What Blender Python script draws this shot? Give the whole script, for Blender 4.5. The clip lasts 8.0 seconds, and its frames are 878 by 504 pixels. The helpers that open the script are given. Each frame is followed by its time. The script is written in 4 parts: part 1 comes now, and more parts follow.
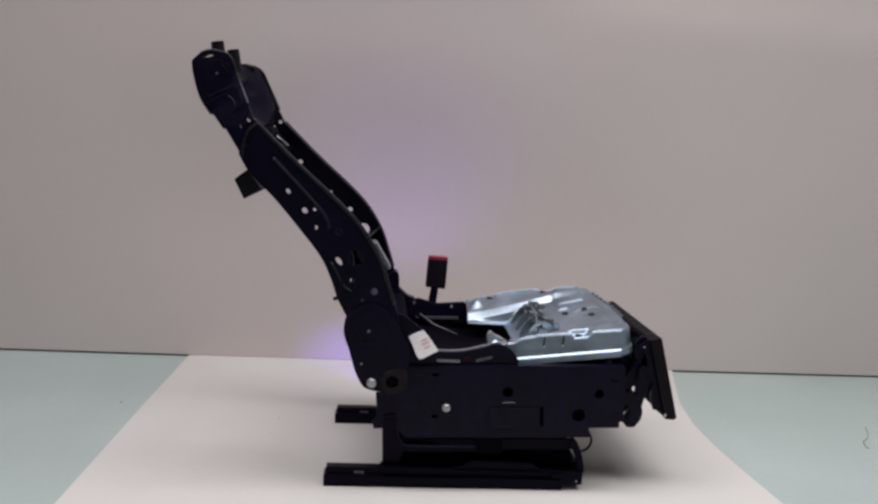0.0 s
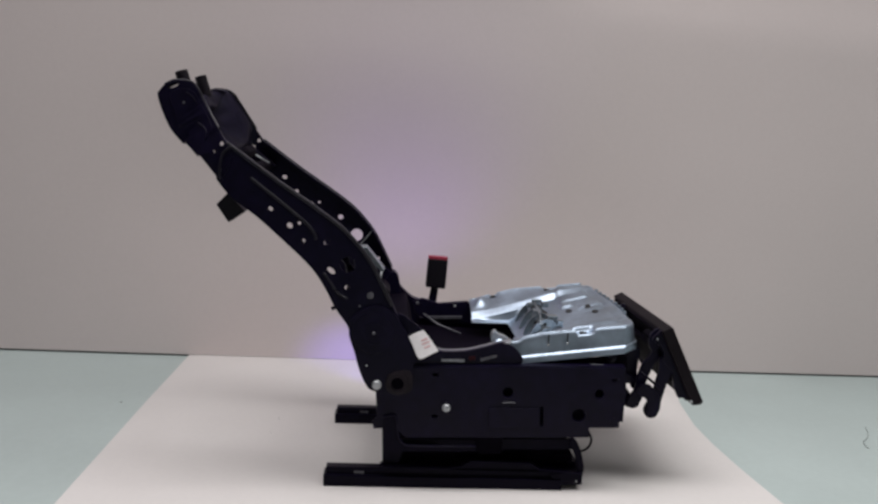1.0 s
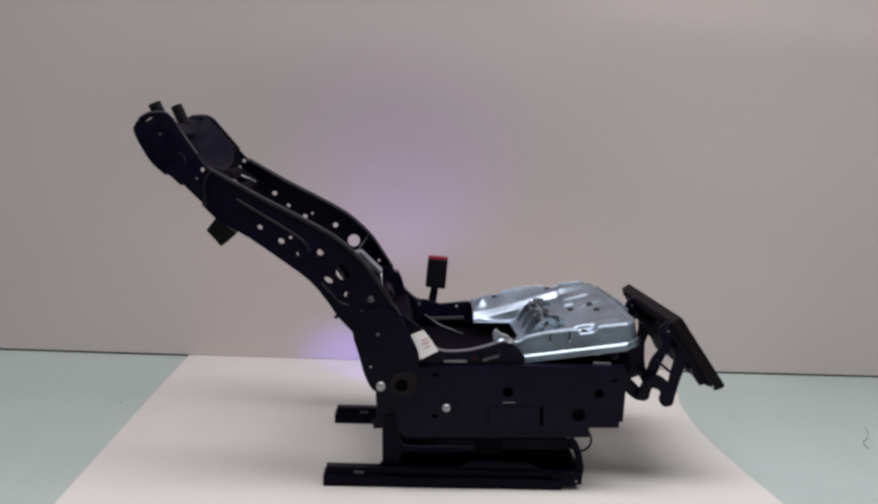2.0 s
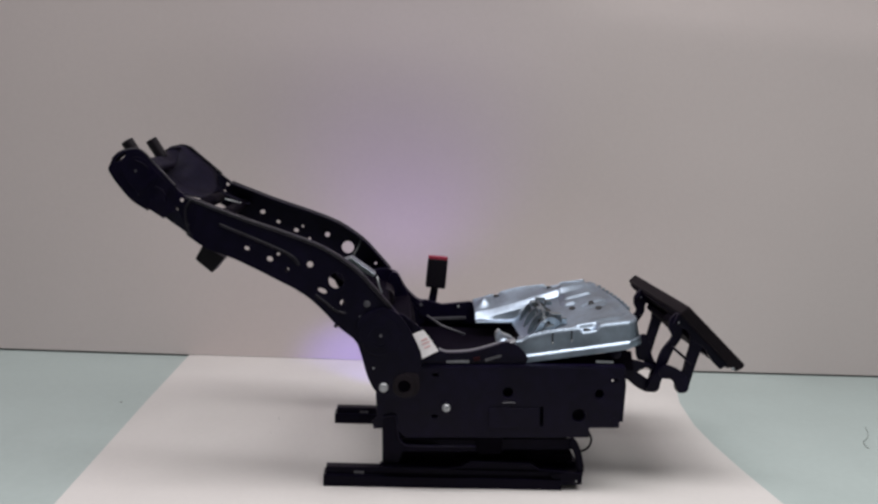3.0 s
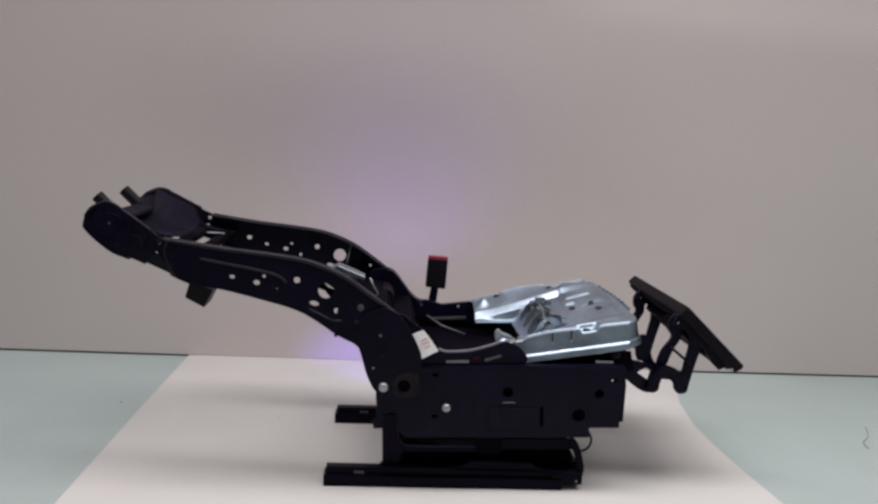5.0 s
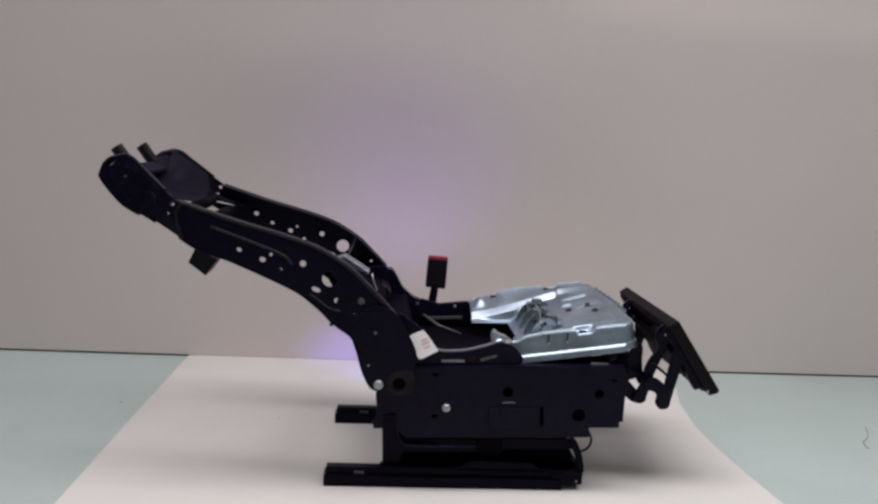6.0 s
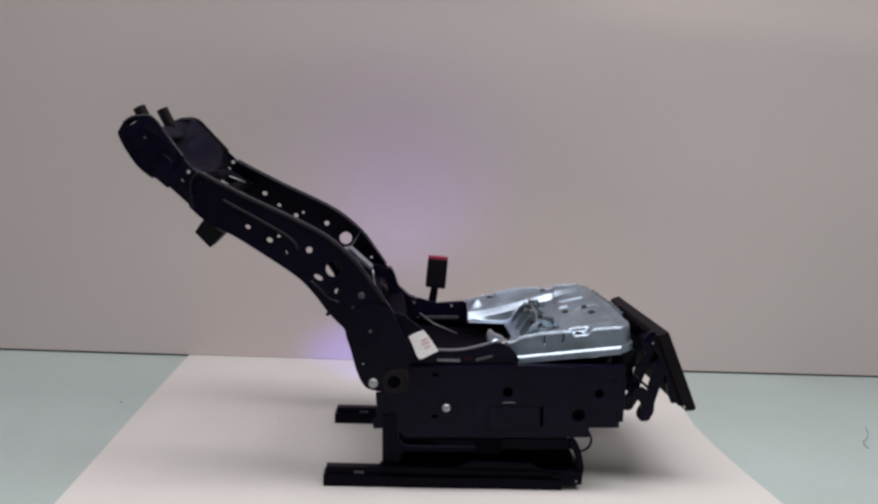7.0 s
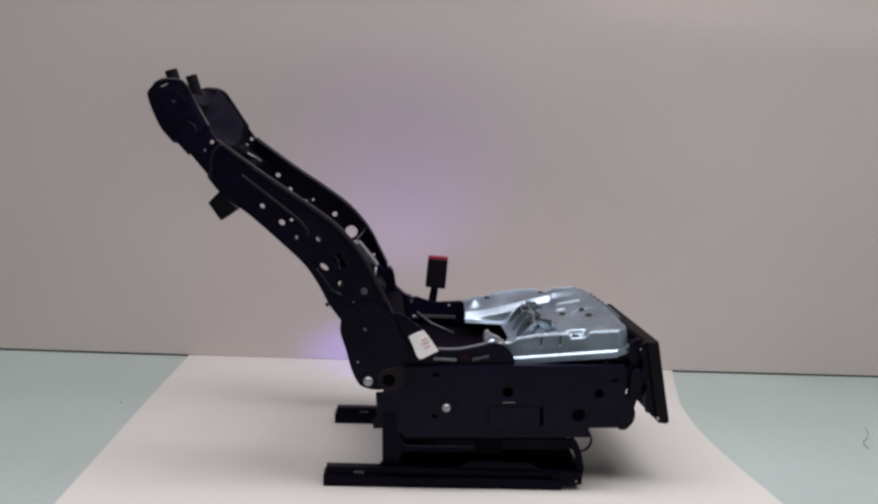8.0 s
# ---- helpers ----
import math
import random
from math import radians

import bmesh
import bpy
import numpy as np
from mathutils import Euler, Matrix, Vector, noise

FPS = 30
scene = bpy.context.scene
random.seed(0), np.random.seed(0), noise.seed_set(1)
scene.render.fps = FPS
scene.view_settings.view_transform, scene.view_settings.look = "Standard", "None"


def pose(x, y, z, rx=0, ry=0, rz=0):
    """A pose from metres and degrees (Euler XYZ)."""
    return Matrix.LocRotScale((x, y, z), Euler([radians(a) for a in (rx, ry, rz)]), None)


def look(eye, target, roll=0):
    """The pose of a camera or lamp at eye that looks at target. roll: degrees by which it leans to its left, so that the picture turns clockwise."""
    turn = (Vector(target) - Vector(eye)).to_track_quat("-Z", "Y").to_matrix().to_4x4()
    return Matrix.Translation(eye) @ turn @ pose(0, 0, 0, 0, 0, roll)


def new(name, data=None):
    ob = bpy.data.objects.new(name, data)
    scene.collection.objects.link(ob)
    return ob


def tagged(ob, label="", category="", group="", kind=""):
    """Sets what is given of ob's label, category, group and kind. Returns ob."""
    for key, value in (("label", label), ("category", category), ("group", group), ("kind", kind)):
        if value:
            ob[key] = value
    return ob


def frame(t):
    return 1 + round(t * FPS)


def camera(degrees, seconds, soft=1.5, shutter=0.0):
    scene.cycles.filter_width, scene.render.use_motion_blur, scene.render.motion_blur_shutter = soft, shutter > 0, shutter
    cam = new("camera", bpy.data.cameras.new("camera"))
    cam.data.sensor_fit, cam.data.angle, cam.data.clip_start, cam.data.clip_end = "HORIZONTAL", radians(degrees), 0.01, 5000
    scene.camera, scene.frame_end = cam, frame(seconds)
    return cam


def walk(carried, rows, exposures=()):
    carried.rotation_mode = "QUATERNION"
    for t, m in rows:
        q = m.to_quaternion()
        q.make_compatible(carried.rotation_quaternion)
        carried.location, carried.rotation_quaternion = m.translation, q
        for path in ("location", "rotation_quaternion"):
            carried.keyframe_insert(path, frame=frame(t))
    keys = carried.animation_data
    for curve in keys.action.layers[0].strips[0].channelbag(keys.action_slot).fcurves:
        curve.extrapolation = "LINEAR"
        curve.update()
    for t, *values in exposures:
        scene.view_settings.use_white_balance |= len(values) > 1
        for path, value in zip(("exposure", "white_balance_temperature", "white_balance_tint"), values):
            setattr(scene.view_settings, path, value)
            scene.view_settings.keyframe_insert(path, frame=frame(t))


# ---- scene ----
# ---------------------------------------------------------------- camera
cam = camera(50.83, 8.0, soft=2.6)
EYE = (0.0, -1.845, 0.6525)
CAM = look(EYE, (0.05895, -0.85514, 0.52326), 2.4)
walk(cam, [(0, CAM), (8, CAM)])

# ---------------------------------------------------------------- world and light
world = bpy.data.worlds.new("world")
scene.world = world
world.use_nodes = True
world.node_tree.nodes["Background"].inputs[0].default_value = (0.9, 0.95, 1.0, 1)
world.node_tree.nodes["Background"].inputs[1].default_value = 0.05
scene.view_settings.exposure = 0.0


def area_lamp(name, eye, target, width, depth, watts, colour):
    data = bpy.data.lights.new(name, "AREA")
    data.shape, data.size, data.size_y = "RECTANGLE", width, depth
    data.energy, data.color, data.spread = watts, colour, radians(125)
    ob = new(name, data)
    ob.matrix_world = look(eye, target)
    return ob


def spot_lamp(name, eye, target, cone, watts, colour, radius):
    data = bpy.data.lights.new(name, "SPOT")
    data.spot_size, data.spot_blend, data.shadow_soft_size = radians(cone), 1.0, radius
    data.energy, data.color = watts, colour
    ob = new(name, data)
    ob.matrix_world = look(eye, target)
    return ob


# two ceiling fluorescent panels, and the violet lamps that stand hidden behind the seat
area_lamp("ceiling_lamp", (-0.75, -0.45, 2.45), (-0.75, -0.40, 0), 1.9, 0.9, 20.6, (1.0, 0.940, 0.95))
area_lamp("ceiling_lamp", (1.25, -0.62, 2.45), (1.25, -0.52, 0), 1.9, 0.9, 24.8, (1.0, 0.968, 0.962))
spot_lamp("violet_lamp", (0.06, 0.33, 0.20), (0.05, 0.722, 0.60), 92, 2.1, (0.42, 0.22, 1.0), 0.05)
spot_lamp("violet_lamp", (0.06, 0.34, 0.10), (-0.105, 0.722, 0.0), 36, 4.4, (0.25, 0.17, 1.0), 0.03)


# ---------------------------------------------------------------- materials
def material(name, colour, rough=0.5, metal=0.0, grain=0.0, scale=40.0, bump=0.0, blotch=0.0, blotch_scale=3.0, rough_vary=0.0, coat=0.0, spec=0.5):
    m = bpy.data.materials.new(name)
    m.use_nodes = True
    nt = m.node_tree
    n, l = nt.nodes, nt.links
    b = n["Principled BSDF"]
    b.inputs["Roughness"].default_value = rough
    b.inputs["Metallic"].default_value = metal
    b.inputs["Base Color"].default_value = (*colour, 1)
    b.inputs["Coat Weight"].default_value = coat
    b.inputs["Specular IOR Level"].default_value = spec
    co = n.new("ShaderNodeTexCoord")
    fine = n.new("ShaderNodeTexNoise")
    fine.inputs["Scale"].default_value, fine.inputs["Detail"].default_value = scale, 6
    wide = n.new("ShaderNodeTexNoise")
    wide.inputs["Scale"].default_value, wide.inputs["Detail"].default_value = blotch_scale, 4
    l.new(co.outputs["Object"], fine.inputs["Vector"])
    l.new(co.outputs["Object"], wide.inputs["Vector"])
    last = None
    for tex, amount in ((fine, grain), (wide, blotch)):
        if not amount:
            continue
        ramp = n.new("ShaderNodeMapRange")
        ramp.inputs["From Min"].default_value, ramp.inputs["From Max"].default_value = 0.3, 0.7
        ramp.inputs["To Min"].default_value, ramp.inputs["To Max"].default_value = 1 - amount, 1 + amount
        l.new(tex.outputs["Fac"], ramp.inputs["Value"])
        mul = n.new("ShaderNodeVectorMath")
        mul.operation = "SCALE"
        mul.inputs[0].default_value = colour
        if last:
            l.new(last, mul.inputs[0])
        l.new(ramp.outputs[0], mul.inputs["Scale"])
        last = mul.outputs[0]
    if last:
        l.new(last, b.inputs["Base Color"])
    if rough_vary:
        rr = n.new("ShaderNodeMapRange")
        rr.inputs["From Min"].default_value, rr.inputs["From Max"].default_value = 0.3, 0.7
        rr.inputs["To Min"].default_value, rr.inputs["To Max"].default_value = max(rough - rough_vary, 0.05), rough + rough_vary
        l.new(wide.outputs["Fac"], rr.inputs["Value"])
        l.new(rr.outputs[0], b.inputs["Roughness"])
    if bump:
        bp = n.new("ShaderNodeBump")
        bp.inputs["Strength"].default_value, bp.inputs["Distance"].default_value = bump, 0.002
        l.new(fine.outputs["Fac"], bp.inputs["Height"])
        l.new(bp.outputs[0], b.inputs["Normal"])
    return m


BLACK = material("black_painted_steel", (0.0040, 0.0028, 0.0124), 0.36, 0.0, 0.25, 60, 0.06, 0.25, 9, 0.08, spec=0.12)
# lighter, glossier black: the highlight on ribs and rolled edges is in its colour
EDGE = material("highlit_black_edge", (0.011, 0.010, 0.016), 0.34, 0.0, 0.4, 90, 0.05, 0.3, 20, 0.1, spec=0.3)
# duller copy of the black paint, with the dark of inner parts put in
INNER = material("shaded_matte_black", (0.0032, 0.0022, 0.0056), 0.65, 0.0, 0.25, 60, 0.05, 0.25, 9, spec=0.025)
SHELL = material("matte_black_shell", (0.0062, 0.0050, 0.0138), 0.55, 0.0, 0.3, 120, 0.2, 0.4, 14, 0.1, spec=0.09)
LATCH = material("dull_grey_steel", (0.27, 0.31, 0.34), 0.38, 0.9, 0.15, 120, 0.05, 0.2, 30)
# darker copy of the black for rails and base, their shadow put in
RAILBLACK = material("shaded_black_steel", (0.0036, 0.0027, 0.0090), 0.4, 0.0, 0.2, 60, 0.05, 0.2, 8, 0.08, spec=0.06)
PLASTIC = material("black_plastic", (0.0062, 0.0044, 0.0080), 0.45, 0.0, 0.2, 220, 0.12, 0.2, 8, spec=0.2)
FOAMED = material("dusty_black_board", (0.0074, 0.0048, 0.0074), 0.6, 0.0, 0.25, 260, 0.2, 0.2, 12, spec=0.13)
ZINC = material("galvanised_steel", (0.37, 0.445, 0.535), 0.42, 1.0, 0.08, 90, 0.05, 0.16, 16, 0.08)
BOLTSTEEL = material("zinc_plated_bolt", (0.40, 0.42, 0.44), 0.42, 0.6, 0.1, 120, 0.03)
MIDGREY = material("mid_grey", (0.09, 0.09, 0.105), 0.4, 0.3, 0.3, 160, 0.05)
PALE = material("light_grey_steel", (0.22, 0.23, 0.25), 0.4, 0.4, 0.3, 160, 0.05)
RUST = material("brown_phosphated_steel", (0.011, 0.0078, 0.0112), 0.5, 0.0, 0.35, 90, 0.1, 0.3, 25, spec=0.15)
LABEL = material("white_paper_label", (0.74, 0.73, 0.74), 0.6, 0.0, 0.04, 150, 0.0, 0.05, 20)
REDINK = material("red_print", (0.62, 0.40, 0.41), 0.6, 0, 0.05, 100)
REDPLASTIC = material("red_plastic", (0.30, 0.02, 0.045), 0.4, 0, 0.1, 120)
DARKRED = material("dark_red_plastic", (0.022, 0.002, 0.005), 0.5, 0, 0.1, 120, spec=0.15)
# black of clips and thread, also painted as the dark of holes and grooves
RUBBER_SHADE = material("black_rubber_and_shade", (0.010, 0.010, 0.011), 0.6, 0, 0.15, 150)
WALLPAPER = material("pinkish_grey_backdrop_paper", (0.61, 0.55, 0.54), 0.75, 0, 0.012, 90, 0.02, 0.03, 1.1)
MINT = material("mint_green_mat", (0.42, 0.495, 0.485), 0.6, 0, 0.02, 60, 0.05, 0.05, 2.2, 0.05)
SHEETWHITE = material("off_white_sheet", (0.65, 0.632, 0.618), 0.65, 0, 0.015, 80, 0.03, 0.03, 3.5, 0.05)
ROOM = material("plain_grey_wall_paint", (0.42, 0.415, 0.42), 0.8, 0, 0.03, 30, 0.03, 0.05, 1)
CEIL = material("white_ceiling_paint", (0.6, 0.6, 0.6), 0.8, 0, 0.03, 30, 0.03, 0.04, 1)


# ---------------------------------------------------------------- shape helpers
def part(name, bm, mat, parent=None, label="", smooth=False, bevel=0.0):
    me = bpy.data.meshes.new(name)
    bmesh.ops.recalc_face_normals(bm, faces=bm.faces[:])
    for f in bm.faces:
        f.smooth = smooth
    bm.to_mesh(me)
    bm.free()
    me.materials.append(mat)
    ob = new(name, me)
    ob.parent = parent
    if label:
        ob["label"] = label
    if bevel:
        md = ob.modifiers.new("bevel", "BEVEL")
        md.width, md.segments, md.limit_method, md.angle_limit = bevel, 2, "ANGLE", radians(50)
    return ob


def spline(pts, n=4, closed=True):
    """A smooth line through the given points."""
    out, k = [], len(pts)
    for i in range(k if closed else k - 1):
        p = [Vector(pts[(i + j) % k] if closed else pts[min(max(i + j, 0), k - 1)]) for j in (-1, 0, 1, 2)]
        for s in range(n):
            t = s / n
            out.append(tuple(0.5 * (2 * p[1] + (p[2] - p[0]) * t + (2 * p[0] - 5 * p[1] + 4 * p[2] - p[3]) * t * t + (3 * p[1] - p[0] - 3 * p[2] + p[3]) * t ** 3)))
    if not closed:
        out.append(tuple(pts[-1]))
    return out


def oval(x, z, rx, rz=None, turn=0, n=16):
    rz = rx if rz is None else rz
    c, s = math.cos(radians(turn)), math.sin(radians(turn))
    ring = [(rx * math.cos(a), rz * math.sin(a)) for a in (math.tau * i / n for i in range(n))]
    return [(x + u * c - v * s, z + u * s + v * c) for u, v in ring]


def slab(outline, y0, y1, holes=(), bm=None):
    """A plate with the outline in x and z, between y0 and y1, pierced by the holes."""
    bm = bm or bmesh.new()
    edges = []
    for loop in (outline, *holes):
        vs = [bm.verts.new((x, y0, z)) for x, z in loop]
        edges += [bm.edges.new((vs[i], vs[(i + 1) % len(vs)])) for i in range(len(vs))]
    made = bmesh.ops.triangle_fill(bm, use_beauty=True, use_dissolve=False, edges=edges)
    faces = [g for g in made["geom"] if isinstance(g, bmesh.types.BMFace)]
    ext = bmesh.ops.extrude_face_region(bm, geom=faces)
    bmesh.ops.translate(bm, vec=(0, y1 - y0, 0), verts=[g for g in ext["geom"] if isinstance(g, bmesh.types.BMVert)])
    return bm


def rod(points, r, bm=None, seg=10):
    """A round bar along the 3D points."""
    bm = bm or bmesh.new()
    pts = [Vector(p) for p in points]
    rings = []
    for i, p in enumerate(pts):
        d = (pts[min(i + 1, len(pts) - 1)] - pts[max(i - 1, 0)]).normalized()
        a = d.cross(Vector((0, 1, 0)) if abs(d.y) < 0.9 else Vector((1, 0, 0))).normalized()
        b = d.cross(a)
        rings.append([bm.verts.new(p + r * (a * math.cos(t) + b * math.sin(t))) for t in (math.tau * j / seg for j in range(seg))])
    for u, v in zip(rings, rings[1:]):
        for j in range(seg):
            bm.faces.new((u[j], u[(j + 1) % seg], v[(j + 1) % seg], v[j]))
    bm.faces.new(rings[0][::-1])
    bm.faces.new(rings[-1])
    return bm


def block(x0, y0, z0, x1, y1, z1, bm=None):
    return slab([(x0, z0), (x1, z0), (x1, z1), (x0, z1)], y0, y1, (), bm)


def bead(pts, y, r):
    return rod([(x, y, z) for x, z in spline(pts, 4, False)], r, seg=6)


def disc(x, z, r, y0, y1, hole=0.0, n=28):
    return slab(oval(x, z, r, n=n), y0, y1, [oval(x, z, hole, n=n)] if hole else [])


def dome(x, z, r, y, depth, sides=20):
    """A low rounded bolt head that bulges towards -y."""
    bm = bmesh.new()
    rings = []
    for rr, dd in ((1, 0), (1, 0.5), (0.86, 0.82), (0.55, 1.0)):
        rings.append([bm.verts.new((px, y - depth * dd, pz)) for px, pz in oval(x, z, r * rr, n=sides)])
    for u, v in zip(rings, rings[1:]):
        for j in range(sides):
            bm.faces.new((u[j], u[(j + 1) % sides], v[(j + 1) % sides], v[j]))
    bm.faces.new(rings[-1])
    bm.faces.new(rings[0][::-1])
    return bm


def lip(pts, y0, y1, thick):
    """A strip of sheet metal that follows an open line in x and z and runs from y0 to y1."""
    bm = bmesh.new()
    line = [Vector(p) for p in pts]
    low = []
    for i, p in enumerate(line):
        d = (line[min(i + 1, len(line) - 1)] - line[max(i - 1, 0)]).normalized()
        low.append(p + Vector((d.y, -d.x)) * thick)
    rows = [[bm.verts.new((q.x, y, q.y)) for q in row] for row, y in ((line, y0), (line, y1), (low, y1), (low, y0))]
    for a in range(4):
        u, v = rows[a], rows[(a + 1) % 4]
        for i in range(len(line) - 1):
            bm.faces.new((u[i], u[i + 1], v[i + 1], v[i]))
    for i in (0, -1):
        bm.faces.new([r[i] for r in rows])
    return bm


def ease(a, b, v):
    v = min(max((v - a) / (b - a), 0), 1)
    return v * v * (3 - 2 * v)


# ---------------------------------------------------------------- the room
def room():
    bm = block(-3.0, -3.2, -0.12, 3.0, 1.2, -0.0045)
    tagged(part("floor", bm, MINT), "mint green smooth matting on the floor", kind="structure")
    # backdrop paper: gently billowed, hung a hair above the floor
    bm = bmesh.new()
    nx, nz = 120, 50
    grid = []
    for j in range(nz + 1):
        z = 0.001 + 2.5 * j / nz
        row = []
        for i in range(nx + 1):
            x = -3.0 + 6.0 * i / nx
            up = max(0.0, (z - 0.55) / 0.5)
            y = 0.722 - 0.022 * max(min(x, 0.9), -1.4) + 0.016 * math.sin(1.1 * x + 0.5) * min(up, 1.6) * 0.6
            # upper middle bent forward, a shape chosen to darken it under the lamps
            y -= (0.075 * ease(0.36, 0.90, z) + 0.03 * min(up, 1.2) ** 2) * math.exp(-((x + 0.05) / 0.60) ** 2)
            # top right tipped back, a shape chosen to brighten it
            y += 0.32 * max(0.0, z - 0.985 + 0.03 * (x - 0.6)) * min(max((x - 0.35) / 0.3, 0.0), 1.0)
            row.append(bm.verts.new((x, y, z)))
        grid.append(row)
    for j in range(nz):
        for i in range(nx):
            bm.faces.new((grid[j][i], grid[j][i + 1], grid[j + 1][i + 1], grid[j + 1][i]))
    ob = part("wall_backdrop", bm, WALLPAPER, smooth=True)
    md = ob.modifiers.new("solidify", "SOLIDIFY")
    md.thickness, md.offset, md.use_rim = 0.003, 0, False
    tagged(ob, "pinkish grey paper backdrop with soft billows on the wall", kind="structure")
    # unseen walls and ceiling, added to enclose the scene and bounce lamp light
    for name, b in (("wall_north", (-3.0, 1.1, 0, 3.0, 1.2, 2.5)), ("wall_south", (-3.0, -3.2, 0, 3.0, -3.1, 2.5)),
                    ("wall_west", (-3.1, -3.2, -0.12, -3.0, 1.2, 2.5)), ("wall_east", (3.0, -3.2, -0.12, 3.1, 1.2, 2.5))):
        tagged(part(name, block(*b), ROOM), "unseen plain grey wall, added to close the room", kind="structure")
    tagged(part("ceiling", block(-3.1, -3.2, 2.5, 3.1, 1.2, 2.6), CEIL), "unseen plain white ceiling, added to close the room", kind="structure")
    # the white sheet that the seat stands on; its far corner is rounded off
    edge = [(-0.545, -1.0), (0.755, -1.0), (0.748, -0.26), (0.736, -0.08), (0.731, 0.06), (0.733, 0.195), (0.755, 0.375), (0.80, 0.56), (0.836, 0.70), (0.836, 0.715), (-0.538, 0.732), (-0.543, 0.3)]
    bm = bmesh.new()
    top = [bm.verts.new((x, y, 0.0)) for x, y in edge]
    face = bm.faces.new(top)
    ext = bmesh.ops.extrude_face_region(bm, geom=[face])
    bmesh.ops.translate(bm, vec=(0, 0, -0.004), verts=[g for g in ext["geom"] if isinstance(g, bmesh.types.BMVert)])
    tagged(part("floor_sheet", bm, SHEETWHITE), "off-white smooth sheet lying on the green matting", "sheet")


room()

# ---------------------------------------------------------------- the seat frame
seat = tagged(new("car_seat_frame"), "bare black steel car seat frame with galvanised pan and footrest", "car seat")
seat.empty_display_size = 0.1


def rails_and_base():
    for side, far in ((-1, 0), (1, 1)):
        y = 0.172 if far else -0.194
        rail = part("slide_rail", slab([(-0.098, 0.0213), (0.3429, 0.0207), (0.3442, -0.0021), (-0.0974, -0.0011)], y - 0.02, y + 0.02), RAILBLACK, seat, bevel=0.002)
        part("upper_channel", slab([(-0.0938, 0.034), (0.3829, 0.0333), (0.3839, 0.018), (-0.0934, 0.0179)], y - 0.0115, y + 0.0115), RAILBLACK, rail, bevel=0.0015)
        part("rail_end", slab([(0.3237, 0.0315), (0.3814, 0.0337), (0.3829, 0.0099), (0.325, 0.0087)], y - 0.016, y + 0.016), RAILBLACK, rail, bevel=0.002)
        part("rivet", dome(0.3709, 0.0172, 0.0022, y - 0.016, 0.002), BOLTSTEEL, rail, "bright rivet", True)
        part("rail_slot", slab([(-0.0424, 0.0276), (-0.0238, 0.0269), (-0.0237, 0.0215), (-0.0422, 0.0222)], y - 0.0125, y + 0.0125), MIDGREY, rail)
        # riser between the rail and the side panel
        leg = part("riser", slab([(0.0056, 0.1316), (0.0303, 0.1322), (0.0381, 0.0865), (0.0488, 0.0761), (0.1817, 0.0769), (0.1821, 0.0672), (0.0471, 0.0642), (0.0398, 0.0382), (0.1313, 0.038), (0.154, 0.0428), (0.1703, 0.0529), (0.2825, 0.051), (0.2968, 0.0404), (0.384, 0.0336), (0.3844, 0.027), (0.005, 0.0278), (0.0046, 0.0385), (0.0096, 0.043)], y - 0.008, y + 0.004), RAILBLACK, seat, bevel=0.0015)
        part("flange", lip([(0.0303, 0.1322), (0.0332, 0.1078), (0.037, 0.0886), (0.0487, 0.0782), (0.1089, 0.0763)], y - 0.018, y - 0.008, 0.002), RAILBLACK, leg)
        part("flange", lip([(0.0066, 0.0397), (0.1312, 0.0391), (0.1561, 0.0439), (0.1723, 0.054), (0.2825, 0.0521), (0.2989, 0.0416), (0.3818, 0.0335)], y - 0.024, y - 0.008, 0.002), RAILBLACK, leg)
        if not far:
            part("bent_edge", rod([(x, -0.2305, z) for x, z in spline([(0.0076, 0.1391), (0.0297, 0.1417), (0.0334, 0.123), (0.0372, 0.1021), (0.0457, 0.0907), (0.0662, 0.0859), (0.1784, 0.0874)], 4, False)], 0.0017, seg=6), BLACK, leg, smooth=True)
            part("corner_plate", slab([(0.0076, 0.1391), (0.0297, 0.1407), (0.0335, 0.1209), (0.0382, 0.1011), (0.0478, 0.0887), (0.0663, 0.0838), (0.1785, 0.0853), (0.1788, 0.0779), (0.026, 0.0745), (0.0096, 0.0804)], -0.2295, -0.2275), RAILBLACK, leg)
        part("strut", slab(spline([(0.3569, 0.096), (0.3675, 0.0941), (0.3784, 0.0716), (0.386, 0.0347), (0.3734, 0.0323), (0.3685, 0.0616), (0.36, 0.0798)], 3), y - 0.012, y - 0.002), RAILBLACK, leg, bevel=0.001)
        part("cross_strap", slab([(0.0381, 0.0865), (0.3644, 0.094), (0.3687, 0.0746), (0.2343, 0.0705), (0.2242, 0.0617), (0.1717, 0.067), (0.0883, 0.0716), (0.0427, 0.0738)], y - 0.004, y + 0.004), RAILBLACK, leg, bevel=0.001)
        part("clip", slab([(0.1785, 0.0994), (0.2296, 0.1006), (0.2281, 0.0682), (0.1842, 0.0673)], y - 0.02, y - 0.006), INNER, leg, bevel=0.002)
    tray = part("base_tray", slab([(0.049, 0.0359), (0.3781, 0.0436), (0.3802, 0.0073), (0.0503, -0.0001)], -0.18, 0.18), RAILBLACK, seat, bevel=0.002)
    # box added to fill the inside of the base with black
    part("dark_fill_box", slab([(0.0593, 0.1313), (0.3552, 0.1332), (0.3608, 0.0371), (0.0629, 0.0362)], -0.17, 0.17), INNER, tray, bevel=0.004)
    part("cross_bar", block(0.03, -0.18, 0.035, 0.06, 0.18, 0.06), INNER, tray, bevel=0.002)
